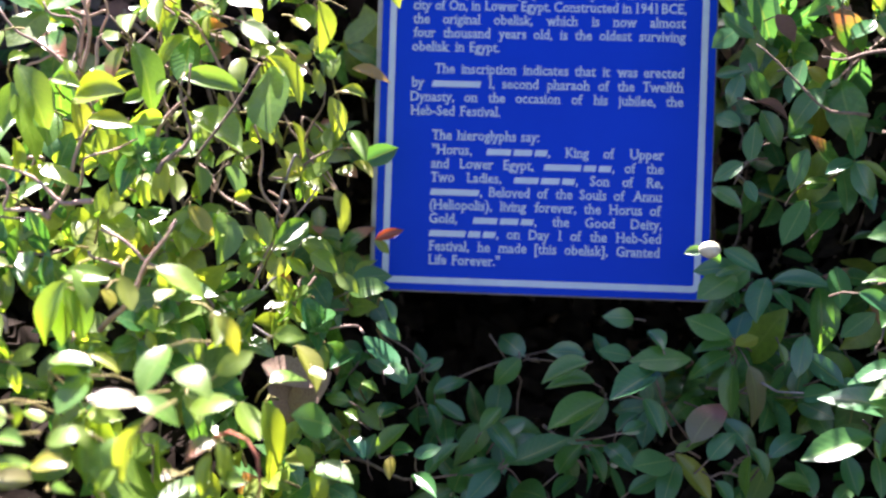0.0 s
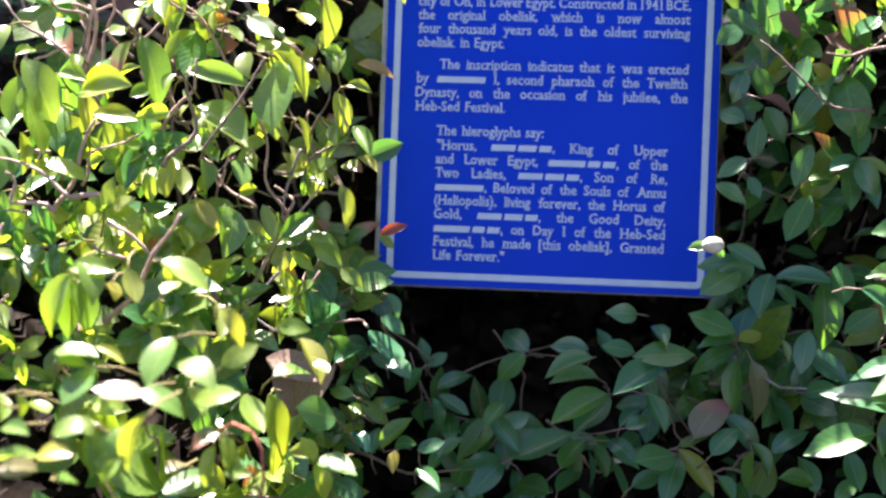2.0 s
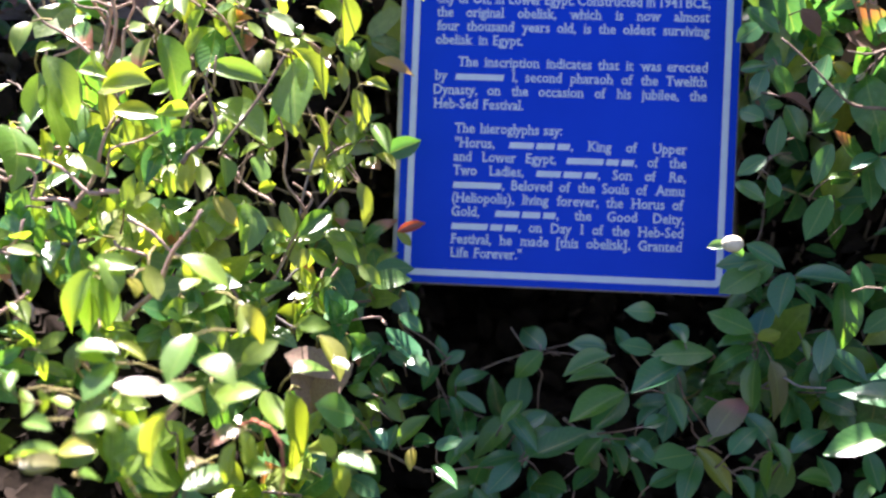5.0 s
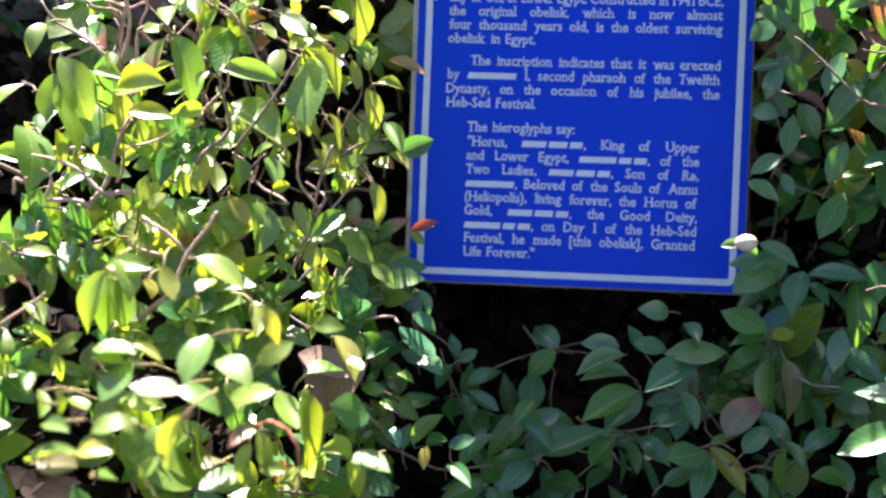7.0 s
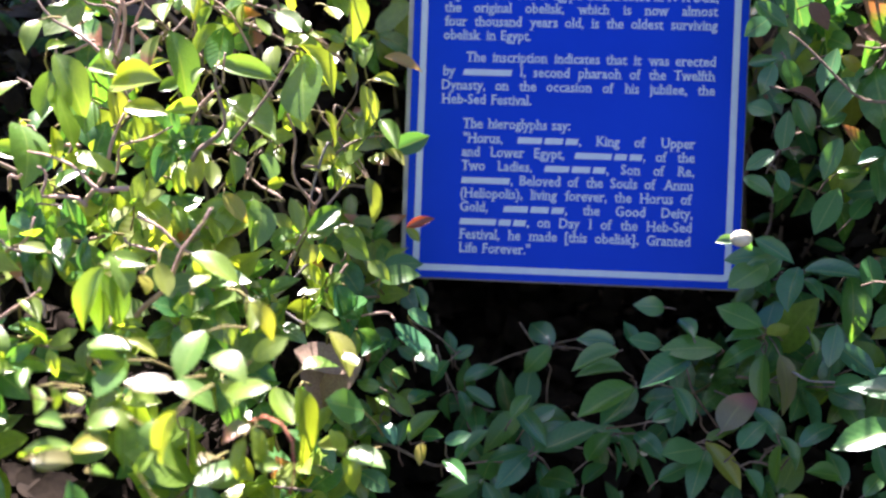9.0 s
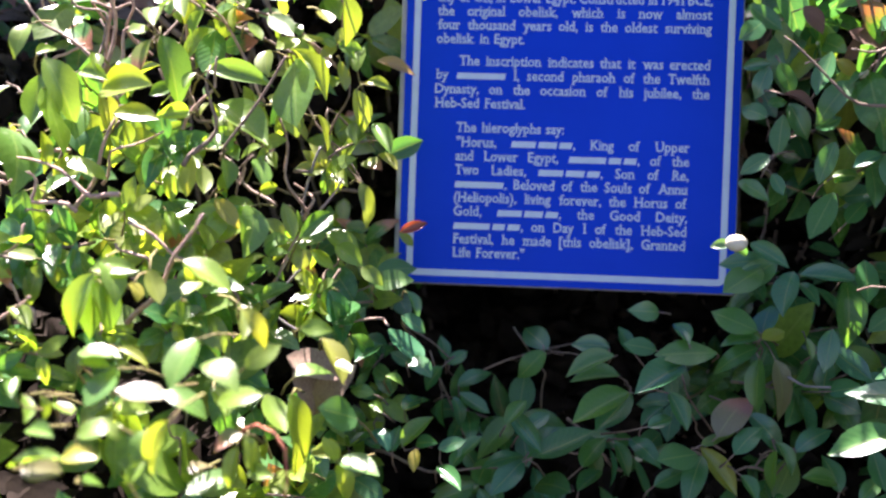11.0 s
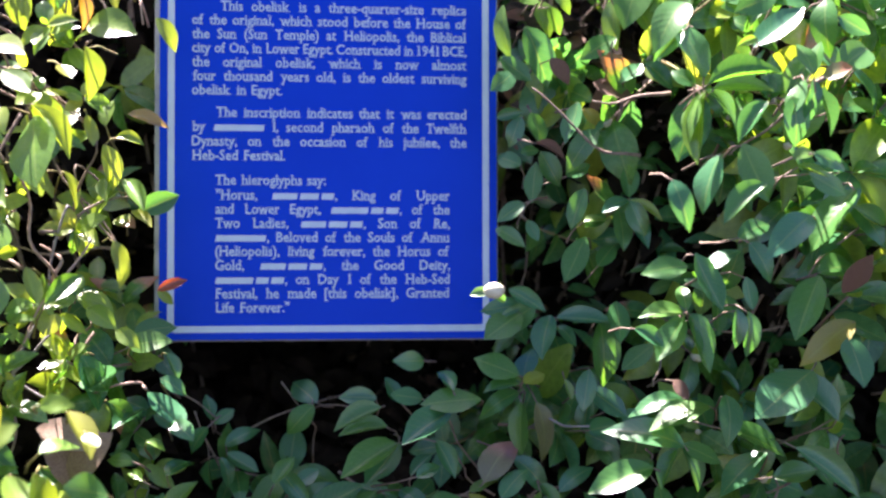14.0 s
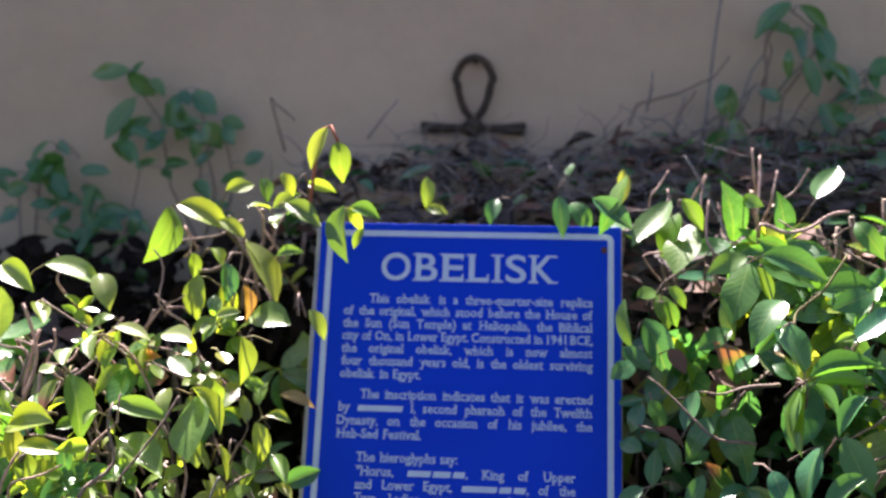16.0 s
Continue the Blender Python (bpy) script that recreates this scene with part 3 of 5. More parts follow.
def sow(u0, u1, v0, v1, spacing, big=1.0):
    """Shoots over a stretch of the hedge's face."""
    nu, nv = max(1, int((u1 - u0) / spacing)), max(1, int((v1 - v0) / spacing))
    for i in range(nu):
        for j in range(nv):
            u = u0 + (i + rng.random()) * (u1 - u0) / nu
            v = v0 + (j + rng.random()) * (v1 - v0) / nv
            if v > crest(u) - 0.04 or noise.noise((u * 9, v * 9, 7.0)) < (-0.2 if u < -0.2 and v < 0.1 else -0.03 if u < -0.2 else -0.1):
                continue
            near = -0.85 < u < 0.9 and v > -0.34
            if (near and rng.random() < ((0.75 if u > -0.45 and v > 0.06 else 0.55 if v > 0.06 else 0.3) if u < -0.2 else 0.3 if u > 0.26 and v > 0.1 else 0.5)) or (abs(u) < 0.2 and v > -0.1):
                continue
            plant = owner(u + rng.gauss(0, 0.03))
            deep = rng.random() ** 1.6 * 0.13 + ((0.05 if u < -0.2 and v < 0.06 else 0.07) if near else 0.0)
            length = (rng.uniform(0.036, 0.062) if plant is LEFT else rng.uniform(0.05, 0.086) if plant is RIGHT else rng.uniform(0.042, 0.064)) * big
            kinds = LEFT_KINDS if plant is LEFT else RIGHT_KINDS if plant is RIGHT else MID_KINDS
            if plant is RIGHT and v > 0.36:
                kinds = (["mid", "old", "old"], ["mid", "new", "mid"])
            if plant is LEFT and v > 0.18:
                length *= 1.25
            count = rng.choice((2, 3, 3, 4))
            way = Vector((rng.gauss(0, 0.5), -0.8 + rng.gauss(0, 0.35), 0.45 + rng.gauss(0, 0.4)))
            if plant is RIGHT and v > 0.25:
                way.z -= 0.6
            start = world_at(u, front(u, v) - deep, v) - way.normalized() * length * 0.45 * count
            plant.sprig(start, way, count, length, kinds)


sow(-0.75, 0.95, -0.40, 0.56, 0.048)
sow(-0.72, -0.15, -0.40, 0.12, 0.05)
sow(0.26, 1.0, 0.16, 0.46, 0.062)
sow(0.215, 0.33, 0.3, 0.5, 0.045)
# small young shoots beside the sign's sunlit edge
for i in range(44):
    u, v = rng.uniform(-0.47, -0.265), rng.uniform(-0.08, 0.34)
    way = Vector((rng.gauss(0.1, 0.4), -0.6, 0.5 + rng.gauss(0, 0.4)))
    LEFT.sprig(world_at(u, 0.03 + 0.6 * max(0.06, front(u, v)), v), way, rng.choice((1, 2, 2)), rng.uniform(0.026, 0.042), (["new", "light"], ["new", "new", "light"]), 0.0015)
# the rest of the hedge, away from the sign
sow(-2.4, -0.75, -0.84, 0.56, 0.085, 1.25)
sow(0.95, 2.4, -0.84, 0.56, 0.085, 1.15)
sow(-0.75, 0.95, -0.84, -0.40, 0.085, 1.2)

# the inside of the hedge: leaves on old wood, mostly near-black as painted-in shade
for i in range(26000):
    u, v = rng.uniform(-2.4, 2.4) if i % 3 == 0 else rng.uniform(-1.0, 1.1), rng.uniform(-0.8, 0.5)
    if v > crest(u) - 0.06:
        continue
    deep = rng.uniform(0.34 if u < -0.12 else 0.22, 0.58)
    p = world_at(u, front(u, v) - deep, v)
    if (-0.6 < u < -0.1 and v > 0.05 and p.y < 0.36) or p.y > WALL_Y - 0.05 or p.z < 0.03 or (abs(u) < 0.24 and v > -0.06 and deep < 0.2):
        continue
    owner(u).leaf(p, (rng.gauss(0, 1), rng.gauss(-0.4, 0.7), rng.gauss(0, 0.6)), (rng.gauss(0, 0.4), -0.5, 0.8), rng.uniform(0.035, 0.062), "old" if abs(u) > 0.24 and deep < 0.27 and rng.random() < 0.4 else "darkened")
# near-black leaves next to the wall, beside the sign, that paint in deep shade
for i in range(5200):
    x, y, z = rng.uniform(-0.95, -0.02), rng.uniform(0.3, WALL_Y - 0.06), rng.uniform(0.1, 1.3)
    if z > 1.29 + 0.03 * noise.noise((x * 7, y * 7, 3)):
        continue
    LEFT.leaf((x, y, z), (rng.gauss(0, 1), rng.gauss(-0.3, 0.7), rng.gauss(-0.2, 0.6)), (rng.gauss(0, 0.4), -0.5, 0.8), rng.uniform(0.035, 0.06), "darkened")


def wander(a, b, n, amount, seed):
    """Points from a to b that stray from the straight line."""
    a, b = Vector(a), Vector(b)
    out = []
    for i in range(n + 1):
        s = i / n
        bend = Vector((noise.noise((s * 1.3, seed, 1)), noise.noise((s * 1.3, seed, 5)), noise.noise((s * 1.3, seed, 9))))
        out.append(a.lerp(b, s) + bend * amount * 1.6 * math.sin(math.pi * s))
    return out


def safe(pts):
    return all(clear_of_sign(p, -0.035) and p.y < WALL_Y - 0.012 for p in pts)


# old wood rising from the ground
for i in range(84):
    u = rng.uniform(-1.3, 1.3) if i > 50 else rng.uniform(-0.72, 0.75)
    v = rng.uniform(0.1, crest(u) - 0.02)
    if -0.7 < u < -0.15 and i % 4:
        continue
    d = front(u, v) - rng.uniform(0.2, 0.36)
    if abs(u) < 0.22:
        continue
    top = world_at(u, d, v)
    top.y = min(top.y, WALL_Y - 0.06)
    foot = Vector((top.x * 0.8 + rng.gauss(0, 0.08), rng.uniform(0.1, 0.42), -0.02))
    pts = wander(foot, top, 12, 0.09, i * 3.1)
    if safe(pts):
        owner(u).branch(pts, rng.uniform(0.004, 0.007), rng.uniform(0.0014, 0.0024))

# bare crossing twigs that show between the leaves
for i in range(110):
    u = rng.uniform(-0.75, 0.8)
    v = rng.uniform(-0.3, crest(u) + 0.0)
    if abs(u) < 0.21 and v > -0.15:
        continue
    d = front(u, v) - rng.uniform(0.06, 0.16)
    a = world_at(u, d, v)
    b = a + Vector((rng.gauss(0, 0.07), rng.gauss(-0.02, 0.05), rng.gauss(0.03, 0.08)))
    b.z = min(b.z, world_at(u, d, crest(u) + 0.02).z)
    owner(u).twig(wander(a, b, 9, 0.02, i * 1.7 + 40), rng.uniform(0.0012, 0.0028), 0.001, 0)

# pinkish bare wood that shows among the sunlit leaves
for i in range(64):
    u, v = rng.uniform(-0.62, -0.25), rng.uniform(-0.05, 0.5)
    if v > crest(u) - 0.06:
        continue
    a = world_at(u, front(u, v) - rng.uniform(0.02, 0.12), v)
    b = a + Vector((rng.gauss(0, 0.05), rng.gauss(0.0, 0.03), rng.uniform(0.03, 0.12) * rng.choice((1, 1, 1, 0.3))))
    b.z = min(b.z, world_at(u, 0, crest(u)).z)
    LEFT.twig(wander(a, b, 9, 0.02, i * 1.3 + 900), rng.uniform(0.0014, 0.003), rng.uniform(0.001, 0.0016), 4 if i % 3 else 0)

# trimmed stubs along the top
for i in range(54):
    u = rng.uniform(0.15, 0.75) if i % 3 else rng.uniform(-0.6, 0.1)
    d = rng.uniform(-0.1, 0.09) if u > 0.2 else rng.uniform(-0.22, 0.03)
    v = crest(u) - 0.02
    top = world_at(u, d, v + rng.uniform(0.0, 0.06 if u > 0 else 0.03))
    foot = top + Vector((rng.gauss(0, 0.03), rng.gauss(0.02, 0.02), -rng.uniform(0.09, 0.2)))
    pts = wander(foot, top, 6, 0.016, i * 2.3 + 7)
    if safe(pts) and not (abs(u) < 0.22 and d > -0.05):
        r = rng.uniform(0.002, 0.0042)
        owner(u).branch(pts, r * 1.15, r, [BARK, CUT_WOOD])

# the top of the hedge between the sign and the wall: dry tangle and a few shoots


def top_at(x, y):
    """Height of the hedge's top: it climbs towards the wall."""
    fore = world_at(x, 0, crest(x) - 0.03)
    back = 1.485 + 0.03 * smooth(0.1, 0.45, x) - 0.05 * smooth(-0.1, -0.3, x) - 0.26 * smooth(-0.28, -0.45, x)
    s = min(1.0, max(0.0, (y - fore.y) / (WALL_Y - fore.y)))
    return fore.z + (back - fore.z) * s


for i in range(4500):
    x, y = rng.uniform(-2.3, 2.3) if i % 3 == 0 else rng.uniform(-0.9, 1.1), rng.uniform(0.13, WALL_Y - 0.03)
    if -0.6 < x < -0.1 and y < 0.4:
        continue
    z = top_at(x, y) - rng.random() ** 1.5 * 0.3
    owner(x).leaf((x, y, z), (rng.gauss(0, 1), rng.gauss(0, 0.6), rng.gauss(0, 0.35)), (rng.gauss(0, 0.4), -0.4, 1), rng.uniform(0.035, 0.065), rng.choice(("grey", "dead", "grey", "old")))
for i in range(820):
    x, y = rng.uniform(-0.75, 1.0), rng.uniform(0.3, WALL_Y - 0.04)
    if x < -0.15 and y < 0.42:
        continue
    p = Vector((x, y, top_at(x, y) - rng.uniform(-0.012, 0.05)))
    q = p + Vector((rng.gauss(0, 0.08), rng.gauss(0, 0.05), rng.gauss(0.015, 0.035)))
    q.y = min(q.y, WALL_Y - 0.03)
    owner(x).twig(wander(p, q, 6, 0.025, i * 0.9 + 300), rng.uniform(0.0007, 0.0019), 0.0005, rng.choice((0, 3, 3, 3)))
for i in range(50):
    u = rng.uniform(-0.6, 1.0)
    p = world_at(u, rng.uniform(-0.2, 0.06), crest(u) - rng.uniform(0.03, 0.12))
    if rng.random() < (0.7 if u < 0.23 else 0.2):
        continue
    plant = owner(u)
    plant.sprig(p, (rng.gauss(0, 0.4), -0.2, 1), rng.choice((1, 2, 2)), rng.uniform(0.032, 0.052), (["mid", "new"], ["new", "new", "mid"]), star=rng.random() < 0.5)

# leaves that hang over the edge of the sign
def edge_leaf(plant, foot, tip, face, kind, shape):
    a, b = world_at(*foot), world_at(*tip)
    plant.leaf(a, b - a, face, (b - a).length, kind, True, shape, True)


edge_leaf(LEFT, (-0.228, 0.075, 0.262), (-0.181, 0.06, 0.254), (0, -0.5, 0.9), "orange", 0)
edge_leaf(LEFT, (-0.215, 0.08, 0.150), (-0.170, 0.07, 0.172), (0.2, -0.9, 0.5), "mid", 1)
edge_leaf(LEFT, (-0.196, 0.065, 0.062), (-0.163, 0.06, 0.075), (0.3, -0.8, 0.6), "red", 2)
edge_leaf(LEFT, (-0.196, 0.065, 0.062), (-0.178, 0.06, 0.046), (0.0, -0.9, 0.6), "new", 0)
edge_leaf(LEFT, (-0.222, 0.07, 0.012), (-0.176, 0.065, 0.026), (0, -0.8, 0.7), "mid", 3)
edge_leaf(RIGHT, (0.171, 0.178, 0.062), (0.149, 0.18, 0.060), (0, -0.8, 0.6), "old", 1)
edge_leaf(RIGHT, (0.19, 0.16, 0.05), (0.172, 0.182, 0.06), (0, -0.8, 0.6), "old", 2)
edge_leaf(RIGHT, (0.218, 0.11, 0.045), (0.170, 0.12, 0.040), (-0.1, -0.8, 0.6), "old", 0)
edge_leaf(RIGHT, (0.232, 0.11, 0.045), (0.184, 0.12, 0.012), (0, -0.9, 0.5), "old", 4)
edge_leaf(MID, (0.120, 0.015, 0.548), (0.126, 0.03, 0.488), (0, -1, 0.2), "old", 2)
edge_leaf(RIGHT, (0.200, 0.02, 0.548), (0.178, 0.03, 0.500), (0, -1, 0.3), "mid", 5)
edge_leaf(RIGHT, (0.202, 0.03, 0.535), (0.206, 0.03, 0.585), (0.2, -0.9, 0.2), "new", 2)
edge_leaf(LEFT, (-0.180, 0.13, 0.600), (-0.198, 0.14, 0.542), (-0.3, -0.9, 0.2), "new", 2)
edge_leaf(LEFT, (-0.165, 0.13, 0.580), (-0.155, 0.14, 0.528), (0.2, -0.9, 0.3), "new", 1)
edge_leaf(MID, (-0.060, 0.02, 0.528), (-0.058, 0.02, 0.575), (0.3, -0.9, 0.1), "new", 6)
edge_leaf(MID, (-0.060, 0.02, 0.528), (-0.030, 0.03, 0.522), (0, -0.8, 0.6), "new", 3)
# the young shoot that carries the pair over the corner, and the red drooping one
LEFT.branch([world_at(*p) for p in ((-0.205, 0.09, 0.50), (-0.196, 0.11, 0.56), (-0.186, 0.125, 0.60), (-0.176, 0.13, 0.602), (-0.165, 0.13, 0.58))], 0.0024, 0.002, [RED_SHOOT, RED_SHOOT], "reddish young shoot")
LEFT.branch([world_at(*p) for p in ((-0.269, 0.470, -0.107), (-0.249, 0.500, -0.096), (-0.232, 0.510, -0.100), (-0.222, 0.515, -0.112), (-0.219, 0.515, -0.136), (-0.223, 0.510, -0.155))], 0.0015, 0.0011, [RED_SHOOT, RED_SHOOT], "reddish young shoot")
# the pale bud by the sign's lower corner
bm = bmesh.new()
bmesh.ops.create_uvsphere(bm, u_segments=14, v_segments=9, radius=0.0105)
local(bm, RIGHT.inv @ SIGN @ Matrix.Translation((0.174, -0.187, 0.0625)) @ Matrix.Diagonal((1.1, 0.9, 0.85, 1)))
part("bud", bm, BUD, RIGHT.root, "round pale bud", smooth=True)

# the outer leaves, shoot by shoot, placed to fit the camera's view
# Picked by age and by lit or shaded look, so colours carry some shade.
SORTS = {"n": "new", "l": "light", "m": "mid", "o": "old", "y": "yellow", "b": "bronze", "r": "orange", "d": "dead"}
outer = random.Random(23)
VIEW_POINT = Vector((0, -1.38, 0.07))


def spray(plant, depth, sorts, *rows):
    """Leaves placed to fit the camera's view, at one depth before the sign's plane: foot and tip along and up the sign,
    and width.
    """
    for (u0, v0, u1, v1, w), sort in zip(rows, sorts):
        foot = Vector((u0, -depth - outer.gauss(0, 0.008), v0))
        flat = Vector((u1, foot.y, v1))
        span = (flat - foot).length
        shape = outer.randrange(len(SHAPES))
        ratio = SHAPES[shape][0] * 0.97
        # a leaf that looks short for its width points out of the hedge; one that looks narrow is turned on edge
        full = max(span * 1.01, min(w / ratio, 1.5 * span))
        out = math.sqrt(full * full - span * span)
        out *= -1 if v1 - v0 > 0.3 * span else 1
        # the tip slides along the line of sight, so its seen place stays
        tip = VIEW_POINT + (flat - VIEW_POINT) * (1 - out / (flat - VIEW_POINT).length)
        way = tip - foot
        view = (VIEW_POINT - foot).normalized()
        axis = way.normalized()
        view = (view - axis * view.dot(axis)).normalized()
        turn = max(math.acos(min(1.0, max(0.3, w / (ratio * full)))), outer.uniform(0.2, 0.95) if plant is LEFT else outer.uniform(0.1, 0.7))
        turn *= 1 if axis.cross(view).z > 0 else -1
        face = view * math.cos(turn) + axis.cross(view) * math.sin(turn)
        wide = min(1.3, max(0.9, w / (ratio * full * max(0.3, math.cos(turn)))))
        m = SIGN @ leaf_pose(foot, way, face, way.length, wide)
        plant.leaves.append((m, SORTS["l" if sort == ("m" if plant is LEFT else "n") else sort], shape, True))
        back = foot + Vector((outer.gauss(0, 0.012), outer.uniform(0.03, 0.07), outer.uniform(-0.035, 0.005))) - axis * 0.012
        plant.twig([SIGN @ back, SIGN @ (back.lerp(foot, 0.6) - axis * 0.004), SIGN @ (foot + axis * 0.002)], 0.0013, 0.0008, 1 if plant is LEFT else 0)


spray(LEFT, 0.3, "nmnmnnnnmnmnnmn",
      (-0.519, 0.221, -0.482, 0.163, 0.031), (-0.536, 0.207, -0.54, 0.156, 0.025), (-0.527, 0.193, -0.498, 0.129, 0.023), (-0.503, 0.182, -0.49, 0.149, 0.023),
      (-0.541, 0.255, -0.561, 0.234, 0.028), (-0.543, 0.229, -0.52, 0.237, 0.017), (-0.491, 0.211, -0.466, 0.206, 0.016), (-0.476, 0.229, -0.475, 0.213, 0.016),
      (-0.561, 0.152, -0.536, 0.11, 0.031), (-0.531, 0.15, -0.524, 0.108, 0.015), (-0.52, 0.088, -0.49, 0.11, 0.022), (-0.507, 0.057, -0.497, 0.082, 0.02),
      (-0.522, 0.06, -0.505, 0.042, 0.019), (-0.538, 0.091, -0.548, 0.036, 0.024), (-0.528, 0.097, -0.53, 0.04, 0.016))
spray(LEFT, 0.29, "nnnnmnnnnmnnn",
      (-0.468, 0.193, -0.424, 0.203, 0.031), (-0.457, 0.171, -0.412, 0.171, 0.017), (-0.379, 0.174, -0.41, 0.17, 0.026), (-0.42, 0.259, -0.417, 0.283, 0.023),
      (-0.418, 0.253, -0.389, 0.188, 0.029), (-0.424, 0.245, -0.438, 0.211, 0.02), (-0.429, 0.259, -0.448, 0.254, 0.014), (-0.389, 0.294, -0.392, 0.27, 0.02),
      (-0.372, 0.211, -0.386, 0.198, 0.014), (-0.425, 0.126, -0.375, 0.159, 0.031), (-0.5, 0.124, -0.457, 0.106, 0.016), (-0.477, 0.193, -0.464, 0.153, 0.024),
      (-0.45, 0.165, -0.444, 0.136, 0.016))
spray(LEFT, 0.28, "nnnnnnmnynnn",
      (-0.403, 0.114, -0.395, 0.086, 0.016), (-0.379, 0.132, -0.385, 0.09, 0.017), (-0.432, 0.102, -0.43, 0.077, 0.013), (-0.364, 0.12, -0.363, 0.091, 0.017),
      (-0.347, 0.129, -0.34, 0.102, 0.019), (-0.407, 0.075, -0.397, 0.048, 0.016), (-0.388, 0.052, -0.36, 0.077, 0.027), (-0.368, 0.064, -0.358, 0.04, 0.016),
      (-0.356, 0.088, -0.33, 0.063, 0.018), (-0.447, 0.037, -0.408, 0.042, 0.021), (-0.308, 0.275, -0.282, 0.252, 0.019), (-0.328, 0.266, -0.314, 0.248, 0.011))
spray(LEFT, 0.24, "mnmnnnymnmnm",
      (-0.382, 0.224, -0.312, 0.213, 0.026), (-0.367, 0.189, -0.315, 0.154, 0.034), (-0.289, 0.236, -0.289, 0.17, 0.04), (-0.291, 0.247, -0.249, 0.202, 0.021),
      (-0.318, 0.243, -0.319, 0.222, 0.018), (-0.239, 0.305, -0.23, 0.253, 0.023), (-0.263, 0.287, -0.253, 0.272, 0.014), (-0.321, 0.133, -0.317, 0.108, 0.02),
      (-0.321, 0.1, -0.301, 0.105, 0.013), (-0.328, 0.084, -0.318, 0.046, 0.027), (-0.299, 0.088, -0.288, 0.049, 0.016), (-0.278, 0.052, -0.241, 0.083, 0.027))
spray(LEFT, 0.11, "nnnnmnnnynnnnn",
      (-0.263, 0.254, -0.258, 0.219, 0.017), (-0.245, 0.243, -0.241, 0.274, 0.016), (-0.236, 0.232, -0.205, 0.228, 0.016), (-0.246, 0.223, -0.23, 0.176, 0.021),
      (-0.226, 0.186, -0.205, 0.155, 0.022), (-0.241, 0.188, -0.248, 0.164, 0.02), (-0.229, 0.172, -0.264, 0.14, 0.013), (-0.235, 0.141, -0.215, 0.137, 0.018),
      (-0.217, 0.15, -0.194, 0.135, 0.014), (-0.269, 0.141, -0.26, 0.101, 0.022), (-0.239, 0.118, -0.22, 0.07, 0.018), (-0.288, 0.193, -0.272, 0.153, 0.012),
      (-0.274, 0.06, -0.238, 0.043, 0.022), (-0.317, 0.191, -0.302, 0.165, 0.01))
spray(LEFT, 0.44, "nmnmnnnnnnynn",
      (-0.414, 0.017, -0.443, -0.037, 0.023), (-0.41, 0.015, -0.424, -0.041, 0.022), (-0.412, 0.012, -0.395, -0.035, 0.014), (-0.402, 0.01, -0.388, -0.03, 0.018),
      (-0.415, 0.02, -0.377, 0.026, 0.014), (-0.404, 0.027, -0.385, 0.005, 0.018), (-0.487, 0.032, -0.46, 0.027, 0.01), (-0.49, -0.016, -0.472, -0.03, 0.016),
      (-0.335, 0.031, -0.289, 0.012, 0.018), (-0.33, 0.001, -0.314, 0.017, 0.015), (-0.377, 0.011, -0.369, -0.002, 0.011), (-0.361, 0.023, -0.351, -0.008, 0.017),
      (-0.284, -0.005, -0.28, -0.034, 0.019))
spray(LEFT, 0.52, "mnymbmnmnnnn",
      (-0.393, -0.044, -0.36, -0.037, 0.009), (-0.392, -0.05, -0.366, -0.05, 0.01), (-0.357, -0.037, -0.33, -0.048, 0.008), (-0.36, -0.053, -0.386, -0.085, 0.025),
      (-0.361, -0.072, -0.318, -0.079, 0.019), (-0.293, -0.027, -0.316, -0.062, 0.027), (-0.285, -0.045, -0.261, -0.051, 0.02), (-0.318, -0.069, -0.282, -0.081, 0.016),
      (-0.276, -0.076, -0.24, -0.067, 0.015), (-0.434, -0.078, -0.43, -0.099, 0.017), (-0.418, -0.077, -0.412, -0.097, 0.012), (-0.406, -0.083, -0.394, -0.094, 0.013))
spray(LEFT, 0.6, "nnnmybnmmmn",
      (-0.357, -0.094, -0.327, -0.079, 0.014), (-0.333, -0.079, -0.322, -0.089, 0.01), (-0.284, -0.076, -0.3, -0.115, 0.016), (-0.304, -0.086, -0.313, -0.105, 0.015),
      (-0.364, -0.109, -0.339, -0.102, 0.014), (-0.396, -0.119, -0.364, -0.122, 0.017), (-0.404, -0.117, -0.364, -0.105, 0.006), (-0.404, -0.067, -0.401, -0.05, 0.014),
      (-0.395, -0.091, -0.378, -0.094, 0.012), (-0.347, -0.125, -0.328, -0.118, 0.016), (-0.318, -0.127, -0.306, -0.108, 0.014))
spray(LEFT, 0.48, "bnnnmbnnnny",
      (-0.264, -0.106, -0.288, -0.12, 0.02), (-0.262, -0.107, -0.246, -0.136, 0.013), (-0.265, -0.122, -0.252, -0.151, 0.013), (-0.268, -0.117, -0.278, -0.152, 0.013),
      (-0.315, -0.162, -0.271, -0.145, 0.026), (-0.306, -0.141, -0.286, -0.124, 0.018), (-0.259, -0.136, -0.24, -0.138, 0.012), (-0.296, -0.073, -0.283, -0.095, 0.017),
      (-0.223, -0.02, -0.198, -0.018, 0.014), (-0.263, -0.052, -0.233, -0.031, 0.019), (-0.263, -0.003, -0.241, -0.029, 0.014))
